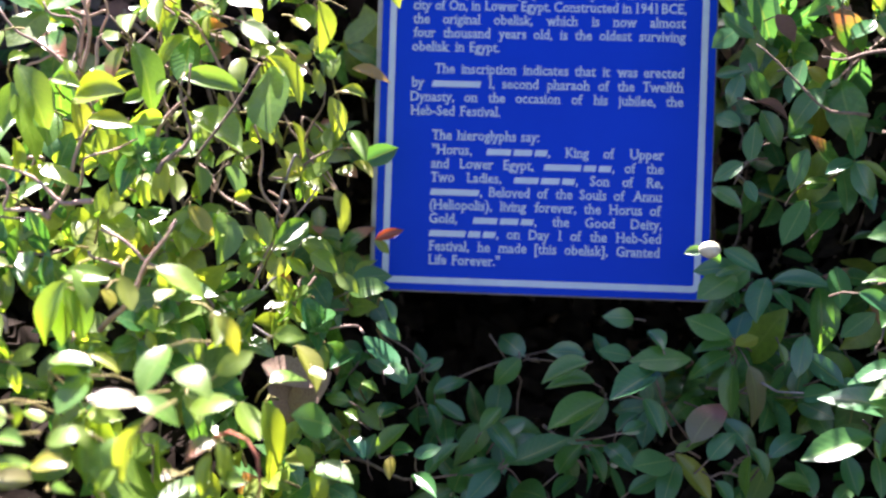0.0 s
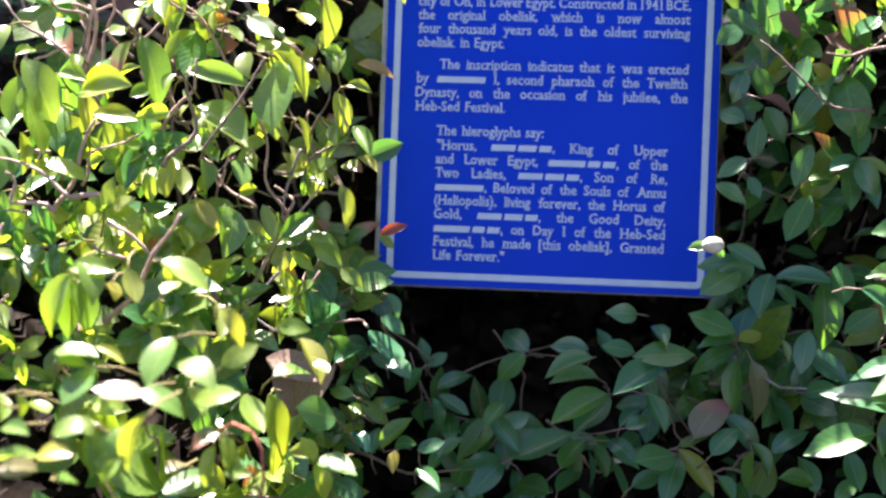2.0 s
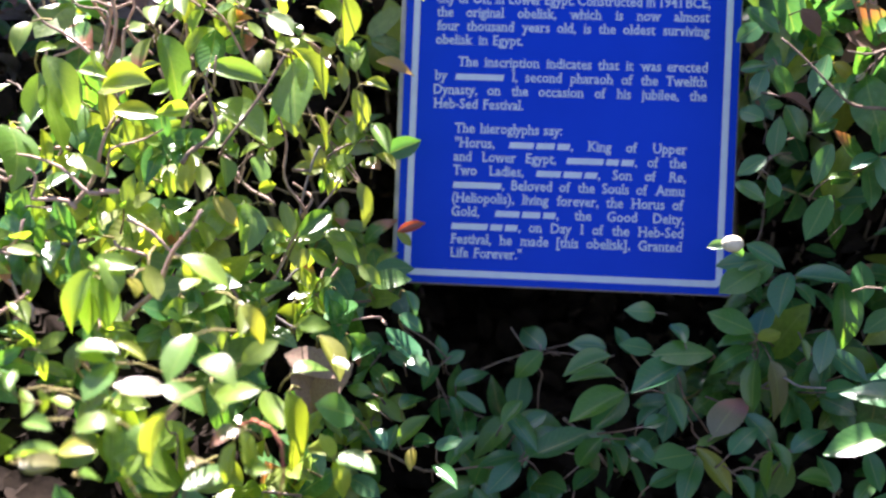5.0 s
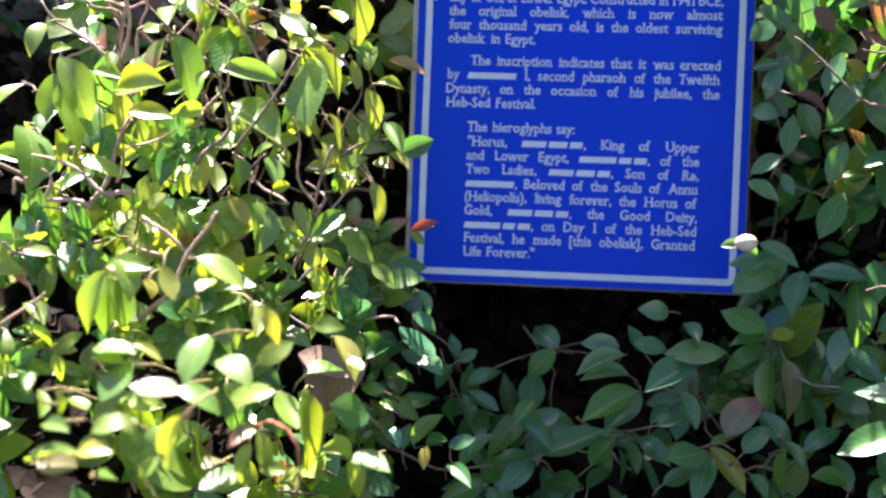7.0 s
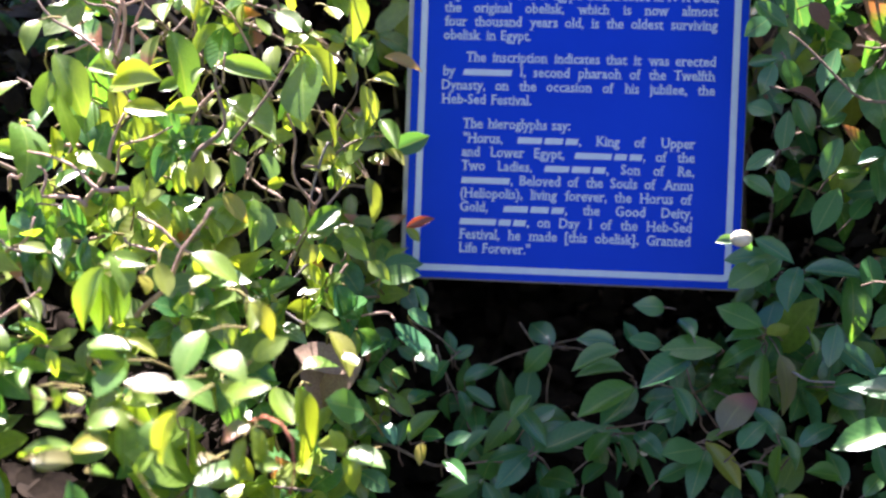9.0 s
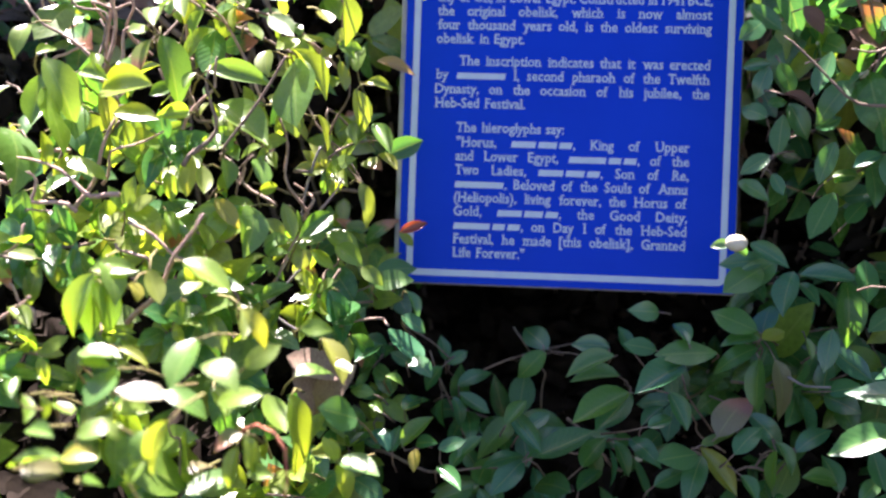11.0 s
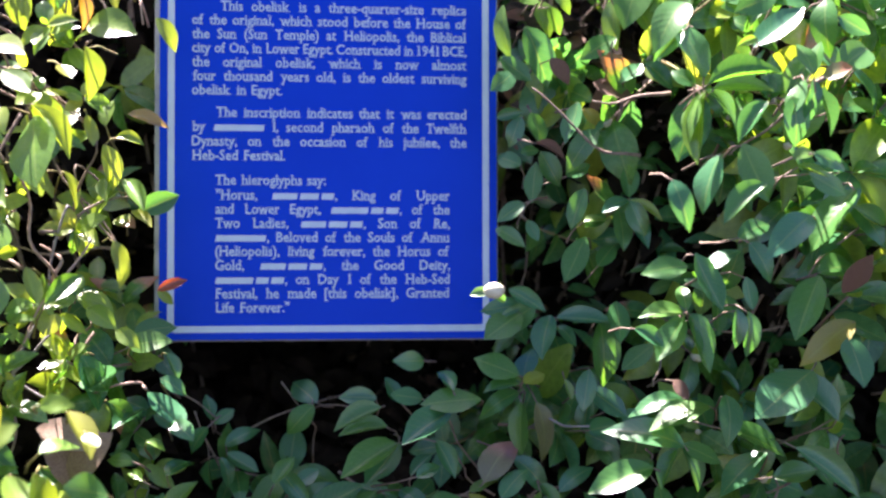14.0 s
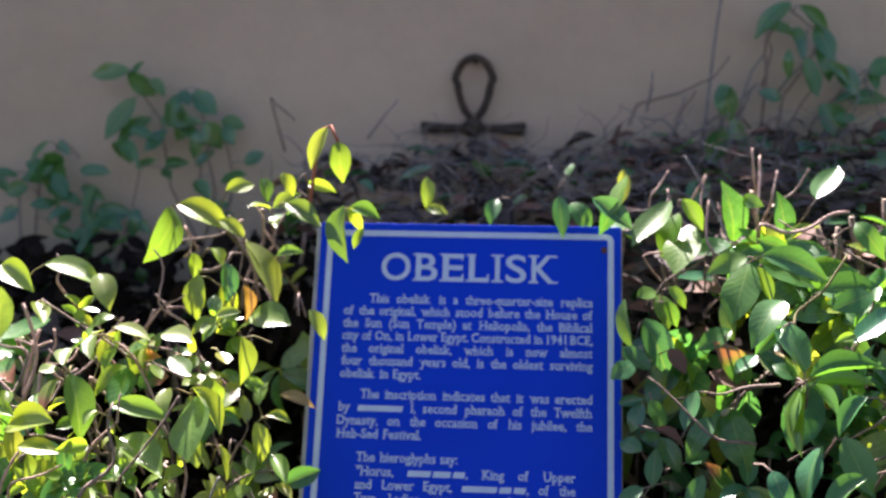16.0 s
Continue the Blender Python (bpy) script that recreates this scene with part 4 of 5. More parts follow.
spray(LEFT, 0.13, "mnnnnoooooom",
      (-0.215, 0.002, -0.173, 0.015, 0.022), (-0.228, 0.021, -0.204, 0.006, 0.017), (-0.255, 0.045, -0.227, 0.027, 0.021), (-0.3, -0.019, -0.264, -0.026, 0.014),
      (-0.306, 0.016, -0.278, -0.003, 0.017), (-0.266, -0.006, -0.237, -0.06, 0.027), (-0.234, -0.087, -0.202, -0.061, 0.024), (-0.197, -0.048, -0.158, -0.091, 0.031),
      (-0.181, -0.031, -0.153, -0.046, 0.017), (-0.176, -0.004, -0.16, -0.033, 0.015), (-0.177, -0.138, -0.149, -0.111, 0.022), (-0.198, -0.1, -0.176, -0.107, 0.013))
spray(LEFT, 0.38, "mynnonmnnnn",
      (-0.246, -0.072, -0.214, -0.056, 0.018), (-0.225, -0.038, -0.203, -0.077, 0.023), (-0.272, -0.09, -0.253, -0.126, 0.023), (-0.249, -0.088, -0.226, -0.157, 0.024),
      (-0.186, -0.107, -0.221, -0.099, 0.03), (-0.204, -0.146, -0.233, -0.133, 0.021), (-0.204, -0.146, -0.167, -0.152, 0.02), (-0.204, -0.146, -0.188, -0.181, 0.017),
      (-0.204, -0.146, -0.213, -0.122, 0.013), (-0.232, -0.159, -0.223, -0.169, 0.009), (-0.207, -0.056, -0.194, -0.065, 0.01))
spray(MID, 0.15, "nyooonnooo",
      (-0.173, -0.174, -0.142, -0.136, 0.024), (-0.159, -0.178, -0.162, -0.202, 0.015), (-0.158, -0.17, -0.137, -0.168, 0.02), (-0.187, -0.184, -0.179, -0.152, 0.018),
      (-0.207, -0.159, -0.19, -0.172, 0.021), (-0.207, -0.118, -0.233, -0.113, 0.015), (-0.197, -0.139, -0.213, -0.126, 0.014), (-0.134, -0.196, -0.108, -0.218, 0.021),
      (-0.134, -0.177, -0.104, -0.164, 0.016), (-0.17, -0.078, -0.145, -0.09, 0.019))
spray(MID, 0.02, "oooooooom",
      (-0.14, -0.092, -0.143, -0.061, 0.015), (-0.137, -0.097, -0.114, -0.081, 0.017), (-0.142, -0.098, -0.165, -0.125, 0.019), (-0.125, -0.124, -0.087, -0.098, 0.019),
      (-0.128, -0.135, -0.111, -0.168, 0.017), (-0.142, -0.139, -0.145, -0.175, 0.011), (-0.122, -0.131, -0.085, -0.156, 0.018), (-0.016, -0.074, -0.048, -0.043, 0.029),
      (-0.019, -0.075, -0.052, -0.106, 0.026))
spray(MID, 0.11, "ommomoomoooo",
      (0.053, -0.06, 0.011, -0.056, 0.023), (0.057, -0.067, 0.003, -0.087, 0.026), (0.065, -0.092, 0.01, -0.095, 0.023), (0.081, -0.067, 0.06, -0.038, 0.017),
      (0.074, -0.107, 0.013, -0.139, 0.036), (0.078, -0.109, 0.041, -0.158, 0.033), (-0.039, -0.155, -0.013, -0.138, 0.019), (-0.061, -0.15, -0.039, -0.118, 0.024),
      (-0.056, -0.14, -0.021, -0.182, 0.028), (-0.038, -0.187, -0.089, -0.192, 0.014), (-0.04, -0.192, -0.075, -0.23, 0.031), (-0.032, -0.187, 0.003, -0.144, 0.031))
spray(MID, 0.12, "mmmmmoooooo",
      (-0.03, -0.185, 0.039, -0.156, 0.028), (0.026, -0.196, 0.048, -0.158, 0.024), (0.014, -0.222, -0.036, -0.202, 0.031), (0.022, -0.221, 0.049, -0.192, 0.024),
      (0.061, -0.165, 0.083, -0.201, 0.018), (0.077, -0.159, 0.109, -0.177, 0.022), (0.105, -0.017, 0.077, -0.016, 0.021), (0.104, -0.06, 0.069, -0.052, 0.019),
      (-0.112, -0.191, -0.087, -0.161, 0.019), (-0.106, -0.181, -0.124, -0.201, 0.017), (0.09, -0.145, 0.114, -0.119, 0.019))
spray(RIGHT, 0.12, "omooomomonoo",
      (0.201, 0.063, 0.243, 0.04, 0.025), (0.215, 0.036, 0.174, 0.009, 0.028), (0.247, 0.034, 0.231, -0.01, 0.028), (0.253, 0.031, 0.319, 0.029, 0.024),
      (0.257, 0.021, 0.281, 0.005, 0.015), (0.305, 0.027, 0.316, -0.047, 0.034), (0.324, 0.049, 0.331, 0.003, 0.026), (0.366, -0, 0.329, -0.028, 0.021),
      (0.291, -0.027, 0.283, -0.074, 0.024), (0.262, -0.038, 0.271, -0.062, 0.011), (0.294, -0.05, 0.337, -0.084, 0.026), (0.328, -0.075, 0.373, -0.107, 0.027))
spray(RIGHT, 0.14, "moynmmmbmooo",
      (0.208, -0.032, 0.158, -0.011, 0.027), (0.214, -0.036, 0.221, -0.001, 0.03), (0.212, -0.04, 0.235, -0.032, 0.015), (0.212, -0.04, 0.192, -0.031, 0.012),
      (0.21, -0.04, 0.169, -0.042, 0.015), (0.21, -0.05, 0.162, -0.069, 0.019), (0.212, -0.061, 0.206, -0.12, 0.023), (0.227, -0.061, 0.248, -0.124, 0.023),
      (0.166, -0.057, 0.099, -0.06, 0.024), (0.135, -0.048, 0.119, -0.022, 0.024), (0.131, -0.071, 0.08, -0.1, 0.035), (0.116, -0.102, 0.139, -0.141, 0.027))
spray(RIGHT, 0.15, "byonoonmmomm",
      (0.167, -0.146, 0.196, -0.093, 0.036), (0.153, -0.162, 0.196, -0.212, 0.028), (0.147, -0.166, 0.106, -0.174, 0.027), (0.152, -0.158, 0.187, -0.14, 0.012),
      (0.184, -0.162, 0.209, -0.127, 0.023), (0.202, -0.122, 0.25, -0.159, 0.025), (0.229, -0.156, 0.22, -0.2, 0.013), (0.231, -0.15, 0.254, -0.186, 0.017),
      (0.154, -0.169, 0.137, -0.214, 0.028), (0.285, -0.093, 0.317, -0.086, 0.027), (0.353, -0.125, 0.287, -0.157, 0.038), (0.296, -0.191, 0.263, -0.185, 0.02))
spray(RIGHT, 0.15, "moomommo",
      (0.302, -0.202, 0.286, -0.162, 0.023), (0.33, -0.152, 0.344, -0.196, 0.024), (0.252, -0.16, 0.287, -0.126, 0.021), (0.102, -0.203, 0.133, -0.186, 0.02),
      (0.093, -0.14, 0.12, -0.126, 0.016), (0.358, -0.151, 0.369, -0.193, 0.024), (0.192, -0.184, 0.211, -0.208, 0.021), (0.319, -0.208, 0.342, -0.176, 0.018))
spray(RIGHT, 0.07, "nonmooomoomm",
      (0.203, 0.398, 0.203, 0.335, 0.017), (0.227, 0.37, 0.259, 0.304, 0.034), (0.244, 0.404, 0.262, 0.365, 0.023), (0.199, 0.335, 0.236, 0.306, 0.022),
      (0.214, 0.315, 0.188, 0.295, 0.021), (0.196, 0.266, 0.228, 0.273, 0.02), (0.224, 0.266, 0.209, 0.232, 0.02), (0.234, 0.269, 0.25, 0.233, 0.02),
      (0.223, 0.207, 0.192, 0.221, 0.021), (0.222, 0.221, 0.245, 0.229, 0.013), (0.24, 0.211, 0.234, 0.163, 0.02), (0.244, 0.223, 0.268, 0.184, 0.025))
spray(RIGHT, 0.1, "dmnnddoymmmn",
      (0.233, 0.23, 0.272, 0.215, 0.012), (0.328, 0.352, 0.287, 0.332, 0.022), (0.331, 0.405, 0.327, 0.344, 0.02), (0.344, 0.405, 0.376, 0.362, 0.025),
      (0.36, 0.324, 0.312, 0.293, 0.029), (0.254, 0.329, 0.275, 0.302, 0.019), (0.288, 0.281, 0.276, 0.229, 0.022), (0.292, 0.271, 0.316, 0.253, 0.016),
      (0.308, 0.247, 0.268, 0.207, 0.025), (0.308, 0.245, 0.335, 0.216, 0.025), (0.29, 0.178, 0.272, 0.133, 0.022), (0.29, 0.14, 0.32, 0.147, 0.009))
spray(RIGHT, 0.1, "oooommom",
      (0.346, 0.155, 0.367, 0.112, 0.025), (0.221, 0.161, 0.189, 0.142, 0.018), (0.189, 0.132, 0.223, 0.119, 0.018), (0.226, 0.142, 0.239, 0.117, 0.015),
      (0.294, 0.123, 0.269, 0.071, 0.027), (0.258, 0.028, 0.317, 0.029, 0.019), (0.273, 0.193, 0.3, 0.206, 0.016), (0.306, 0.089, 0.326, 0.115, 0.019))
spray(RIGHT, 0.31, "mmnonnmmmono",
      (0.362, 0.269, 0.343, 0.336, 0.023), (0.368, 0.265, 0.444, 0.288, 0.025), (0.371, 0.26, 0.433, 0.263, 0.021), (0.366, 0.26, 0.401, 0.23, 0.014),
      (0.365, 0.259, 0.353, 0.188, 0.023), (0.362, 0.256, 0.34, 0.215, 0.012), (0.356, 0.264, 0.333, 0.28, 0.015), (0.343, 0.344, 0.315, 0.316, 0.024),
      (0.437, 0.355, 0.397, 0.338, 0.022), (0.414, 0.302, 0.465, 0.338, 0.023), (0.412, 0.306, 0.392, 0.301, 0.011), (0.344, 0.318, 0.316, 0.29, 0.022))
spray(RIGHT, 0.31, "oommbmomomm",
      (0.468, 0.272, 0.45, 0.235, 0.015), (0.473, 0.271, 0.476, 0.229, 0.014), (0.469, 0.273, 0.457, 0.307, 0.015), (0.472, 0.276, 0.48, 0.31, 0.015),
      (0.482, 0.275, 0.514, 0.282, 0.022), (0.479, 0.265, 0.503, 0.22, 0.013), (0.454, 0.255, 0.463, 0.208, 0.025), (0.493, 0.354, 0.486, 0.307, 0.023),
      (0.496, 0.332, 0.528, 0.315, 0.021), (0.534, 0.304, 0.507, 0.289, 0.028), (0.508, 0.243, 0.537, 0.26, 0.022))
spray(RIGHT, 0.35, "moomnoonmomo",
      (0.392, 0.204, 0.416, 0.148, 0.031), (0.414, 0.243, 0.383, 0.209, 0.021), (0.369, 0.194, 0.342, 0.145, 0.02), (0.405, 0.164, 0.361, 0.133, 0.022),
      (0.432, 0.188, 0.457, 0.201, 0.012), (0.451, 0.193, 0.485, 0.182, 0.017), (0.449, 0.175, 0.484, 0.154, 0.02), (0.44, 0.182, 0.481, 0.167, 0.007),
      (0.5, 0.161, 0.451, 0.108, 0.025), (0.45, 0.135, 0.414, 0.111, 0.024), (0.383, 0.113, 0.417, 0.136, 0.018), (0.318, 0.168, 0.336, 0.129, 0.022))
spray(RIGHT, 0.25, "mmmmoooomoo",
      (0.363, 0.04, 0.317, 0.045, 0.016), (0.362, 0.037, 0.335, -0.011, 0.028), (0.366, 0.04, 0.4, -0.008, 0.023), (0.362, 0.043, 0.355, 0.075, 0.017),
      (0.368, 0.035, 0.382, -0.022, 0.015), (0.373, 0.101, 0.399, 0.041, 0.024), (0.388, 0.084, 0.418, 0.113, 0.017), (0.308, 0.025, 0.341, 0.008, 0.022),
      (0.365, 0.088, 0.32, 0.086, 0.021), (0.433, 0.113, 0.464, 0.075, 0.022), (0.426, 0.077, 0.432, 0.042, 0.015))
spray(RIGHT, 0.24, "oomymmooooom",
      (0.418, 0.044, 0.422, 0.004, 0.016), (0.434, 0.041, 0.438, -0.006, 0.019), (0.507, 0.078, 0.478, 0.016, 0.034), (0.551, 0.03, 0.496, -0.005, 0.028),
      (0.511, 0.081, 0.566, 0.099, 0.027), (0.515, 0.058, 0.566, 0.07, 0.02), (0.528, -0.074, 0.468, -0.014, 0.034), (0.505, -0.021, 0.444, -0.067, 0.041),
      (0.524, -0.075, 0.548, -0.044, 0.018), (0.539, 0.014, 0.559, -0.037, 0.032), (0.478, -0.099, 0.552, -0.149, 0.033), (0.417, -0.085, 0.487, -0.103, 0.023))
spray(RIGHT, 0.22, "ooomommomdo",
      (0.37, -0.1, 0.292, -0.065, 0.028), (0.371, -0.1, 0.415, -0.119, 0.02), (0.371, -0.103, 0.394, -0.15, 0.022), (0.366, -0.104, 0.343, -0.144, 0.02),
      (0.461, -0.109, 0.406, -0.142, 0.024), (0.413, -0.046, 0.425, -0.09, 0.026), (0.398, -0.058, 0.333, -0.068, 0.019), (0.367, -0.05, 0.313, -0.051, 0.016),
      (0.336, -0.121, 0.267, -0.14, 0.029), (0.361, -0.031, 0.376, -0.051, 0.016), (0.468, -0.136, 0.517, -0.125, 0.026))
spray(LEFT, 0.09, "mnnnnnnnmnnn",
      (-0.386, 0.501, -0.385, 0.439, 0.033), (-0.38, 0.505, -0.31, 0.486, 0.027), (-0.322, 0.485, -0.285, 0.467, 0.016), (-0.319, 0.528, -0.282, 0.541, 0.022),
      (-0.243, 0.55, -0.225, 0.523, 0.016), (-0.237, 0.511, -0.189, 0.485, 0.027), (-0.21, 0.539, -0.172, 0.529, 0.018), (-0.285, 0.459, -0.229, 0.386, 0.025),
      (-0.244, 0.439, -0.21, 0.449, 0.015), (-0.352, 0.44, -0.346, 0.405, 0.02), (-0.342, 0.41, -0.342, 0.354, 0.028), (-0.326, 0.446, -0.309, 0.426, 0.016))
spray(LEFT, 0.1, "rnonnmmnnm",
      (-0.281, 0.397, -0.268, 0.355, 0.016), (-0.301, 0.401, -0.293, 0.338, 0.024), (-0.302, 0.423, -0.289, 0.375, 0.02), (-0.266, 0.359, -0.219, 0.356, 0.03),
      (-0.193, 0.367, -0.169, 0.334, 0.017), (-0.155, 0.501, -0.156, 0.429, 0.031), (-0.15, 0.5, -0.109, 0.491, 0.023), (-0.153, 0.5, -0.13, 0.475, 0.015),
      (-0.131, 0.475, -0.143, 0.449, 0.012), (-0.263, 0.536, -0.254, 0.506, 0.019))
spray(LEFT, 0.2, "nnnnnnnn",
      (-0.497, 0.394, -0.428, 0.385, 0.019), (-0.43, 0.385, -0.414, 0.35, 0.026), (-0.553, 0.393, -0.512, 0.368, 0.031), (-0.506, 0.349, -0.491, 0.328, 0.019),
      (-0.403, 0.332, -0.43, 0.326, 0.015), (-0.429, 0.283, -0.406, 0.32, 0.022), (-0.403, 0.32, -0.357, 0.312, 0.012), (-0.343, 0.314, -0.31, 0.312, 0.021))
spray(RIGHT, 0.12, "nnnnnnonnmm",
      (0.181, 0.488, 0.197, 0.543, 0.02), (0.255, 0.509, 0.211, 0.445, 0.031), (0.266, 0.496, 0.239, 0.447, 0.024), (0.27, 0.514, 0.296, 0.476, 0.024),
      (0.279, 0.482, 0.263, 0.424, 0.036), (0.342, 0.515, 0.365, 0.51, 0.02), (0.159, 0.512, 0.21, 0.476, 0.028), (0.214, 0.389, 0.241, 0.4, 0.017),
      (0.252, 0.401, 0.275, 0.379, 0.014), (0.249, 0.387, 0.265, 0.357, 0.016), (0.433, 0.517, 0.461, 0.555, 0.026))
spray(RIGHT, 0.21, "nmmmnmmm",
      (0.329, 0.417, 0.286, 0.403, 0.021), (0.344, 0.417, 0.425, 0.406, 0.03), (0.332, 0.411, 0.312, 0.343, 0.036), (0.344, 0.409, 0.404, 0.385, 0.022),
      (0.34, 0.407, 0.358, 0.366, 0.018), (0.409, 0.381, 0.486, 0.389, 0.038), (0.448, 0.456, 0.476, 0.426, 0.023), (0.378, 0.428, 0.341, 0.441, 0.019))
spray(MID, -0.06, "mmm",
      (0.139, 0.561, 0.169, 0.531, 0.022), (0.132, 0.606, 0.141, 0.627, 0.011), (0.033, 0.567, 0.025, 0.537, 0.021))


def bare_stem(plant, depth, r, mat, *line):
    """A bare stem at one depth before the sign's plane, cut off at its end."""
    pts = [Vector((u, -depth + 0.012 * noise.noise((u * 30, v * 30, 2)), v)) for u, v in line]
    pts = [pts[0] + Vector((outer.gauss(0, 0.01), 0.05, -0.02))] + pts
    fine = []
    for i in range(len(pts) - 1):
        p0, p1, p2, p3 = pts[max(0, i - 1)], pts[i], pts[i + 1], pts[min(len(pts) - 1, i + 2)]
        for k in range(4):
            t = k / 4
            fine.append(0.5 * (2 * p1 + (p2 - p0) * t + (2 * p0 - 5 * p1 + 4 * p2 - p3) * t * t + (3 * p1 - p0 - 3 * p2 + p3) * t ** 3))
    fine.append(pts[-1])
    fine = [SIGN @ (p + Vector((noise.noise((p.x * 60, i, 1)), 0, noise.noise((p.z * 60, i, 4)))) * r * 0.5) for i, p in enumerate(fine)]
    plant.branch(fine, r * 1.1, r * 0.85, [(BARK, SHOOT, RED_SHOOT, BARK_GREY, BARK_PINK)[mat], CUT_WOOD])


bare_stem(LEFT, 0.13, 0.00275, 4, (-0.532, 0.241), (-0.531, 0.281), (-0.526, 0.327))
bare_stem(LEFT, 0.12, 0.0018, 4, (-0.515, 0.284), (-0.506, 0.310), (-0.511, 0.330))
bare_stem(LEFT, 0.15, 0.0017, 4, (-0.590, 0.243), (-0.572, 0.252), (-0.551, 0.262))
bare_stem(LEFT, 0.1, 0.0018, 4, (-0.628, 0.332), (-0.622, 0.305), (-0.623, 0.285))
bare_stem(LEFT, 0.12, 0.0015, 4, (-0.421, 0.286), (-0.411, 0.253), (-0.408, 0.240))
bare_stem(LEFT, 0.1, 0.0015, 4, (-0.417, 0.309), (-0.384, 0.292), (-0.370, 0.283))
bare_stem(LEFT, 0.1, 0.0014, 4, (-0.331, 0.306), (-0.310, 0.287), (-0.272, 0.252))
bare_stem(LEFT, 0.08, 0.0013, 0, (-0.283, 0.203), (-0.277, 0.162), (-0.260, 0.138), (-0.239, 0.117))
bare_stem(LEFT, 0.14, 0.0015, 3, (-0.279, 0.154), (-0.294, 0.103), (-0.300, 0.052), (-0.320, 0.010), (-0.335, -0.026))
bare_stem(LEFT, 0.15, 0.0015, 0, (-0.403, -0.042), (-0.388, -0.066), (-0.366, -0.087), (-0.352, -0.114))
bare_stem(LEFT, 0.14, 0.0016, 3, (-0.296, 0.017), (-0.322, -0.013), (-0.333, -0.026), (-0.318, -0.041), (-0.297, -0.052))
bare_stem(LEFT, 0.14, 0.0013, 0, (-0.372, 0.008), (-0.349, -0.004), (-0.330, -0.016))
bare_stem(LEFT, 0.14, 0.0013, 0, (-0.379, -0.063), (-0.353, -0.067), (-0.314, -0.060))
bare_stem(LEFT, 0.13, 0.0012, 4, (-0.391, 0.178), (-0.375, 0.111), (-0.366, 0.130))
bare_stem(LEFT, 0.15, 0.0012, 0, (-0.447, 0.248), (-0.431, 0.210), (-0.438, 0.197))
bare_stem(LEFT, 0.12, 0.0013, 0, (-0.379, 0.101), (-0.361, 0.156), (-0.357, 0.170))
bare_stem(LEFT, 0.1, 0.0011, 0, (-0.416, 0.094), (-0.384, 0.125), (-0.365, 0.146))
bare_stem(LEFT, 0.22, 0.0012, 4, (-0.500, -0.001), (-0.478, -0.016), (-0.468, -0.036))
bare_stem(LEFT, 0.06, 0.001, 0, (-0.279, -0.028), (-0.252, -0.014), (-0.225, -0.001))
bare_stem(LEFT, 0.02, 0.001, 0, (-0.195, -0.051), (-0.159, -0.069), (-0.134, -0.090))
bare_stem(MID, -0.02, 0.0013, 0, (-0.132, -0.130), (-0.090, -0.104), (-0.045, -0.085), (0.022, -0.067))
bare_stem(MID, 0, 0.0009, 0, (-0.017, -0.080), (0.011, -0.079), (0.036, -0.084))
bare_stem(RIGHT, 0.14, 0.0015, 3, (0.239, -0.080), (0.260, -0.089), (0.293, -0.089))
bare_stem(RIGHT, 0.1, 0.002, 4, (0.365, 0.501), (0.369, 0.538), (0.372, 0.581))
bare_stem(RIGHT, 0.06, 0.0016, 4, (0.371, 0.575), (0.370, 0.604))
bare_stem(RIGHT, 0.14, 0.0018, 4, (0.304, 0.437), (0.295, 0.459), (0.299, 0.505))
bare_stem(RIGHT, 0.06, 0.0018, 3, (0.340, 0.468), (0.323, 0.513), (0.302, 0.558), (0.281, 0.592))
bare_stem(RIGHT, 0.08, 0.0015, 4, (0.261, 0.511), (0.257, 0.540))
bare_stem(RIGHT, 0.05, 0.0014, 4, (0.238, 0.536), (0.249, 0.553), (0.263, 0.574))
bare_stem(RIGHT, 0.05, 0.0013, 4, (0.310, 0.568), (0.305, 0.546), (0.303, 0.521))
bare_stem(RIGHT, 0.09, 0.0016, 4, (0.384, 0.518), (0.389, 0.542), (0.394, 0.563))
bare_stem(RIGHT, 0.09, 0.0014, 0, (0.392, 0.518), (0.417, 0.539), (0.434, 0.567))
bare_stem(RIGHT, 0.16, 0.0022, 4, (0.356, 0.470), (0.384, 0.461), (0.411, 0.466), (0.438, 0.484), (0.459, 0.486))
bare_stem(RIGHT, 0.22, 0.0016, 1, (0.376, 0.331), (0.380, 0.351), (0.398, 0.367), (0.411, 0.379), (0.437, 0.418))
bare_stem(RIGHT, 0.13, 0.0014, 0, (0.245, 0.404), (0.282, 0.426), (0.304, 0.448))
bare_stem(RIGHT, 0.12, 0.0013, 4, (0.222, 0.440), (0.246, 0.444))
bare_stem(RIGHT, 0.12, 0.0012, 0, (0.297, 0.429), (0.310, 0.408), (0.323, 0.387))
bare_stem(LEFT, 0.15, 0.0025, 4, (-0.525, 0.234), (-0.516, 0.270), (-0.519, 0.305), (-0.539, 0.354))
bare_stem(LEFT, 0.15, 0.0018, 4, (-0.544, 0.310), (-0.519, 0.303), (-0.498, 0.309))
bare_stem(LEFT, 0.15, 0.0016, 4, (-0.502, 0.383), (-0.497, 0.405), (-0.504, 0.418))
bare_stem(LEFT, 0.12, 0.0015, 4, (-0.322, 0.294), (-0.292, 0.267), (-0.267, 0.246))
bare_stem(LEFT, 0.13, 0.002, 4, (-0.415, 0.279), (-0.405, 0.255), (-0.401, 0.244))
bare_stem(LEFT, 0.13, 0.0022, 4, (-0.453, 0.269), (-0.438, 0.254), (-0.432, 0.249))
bare_stem(LEFT, 0.13, 0.0016, 4, (-0.395, 0.326), (-0.375, 0.311), (-0.335, 0.300))
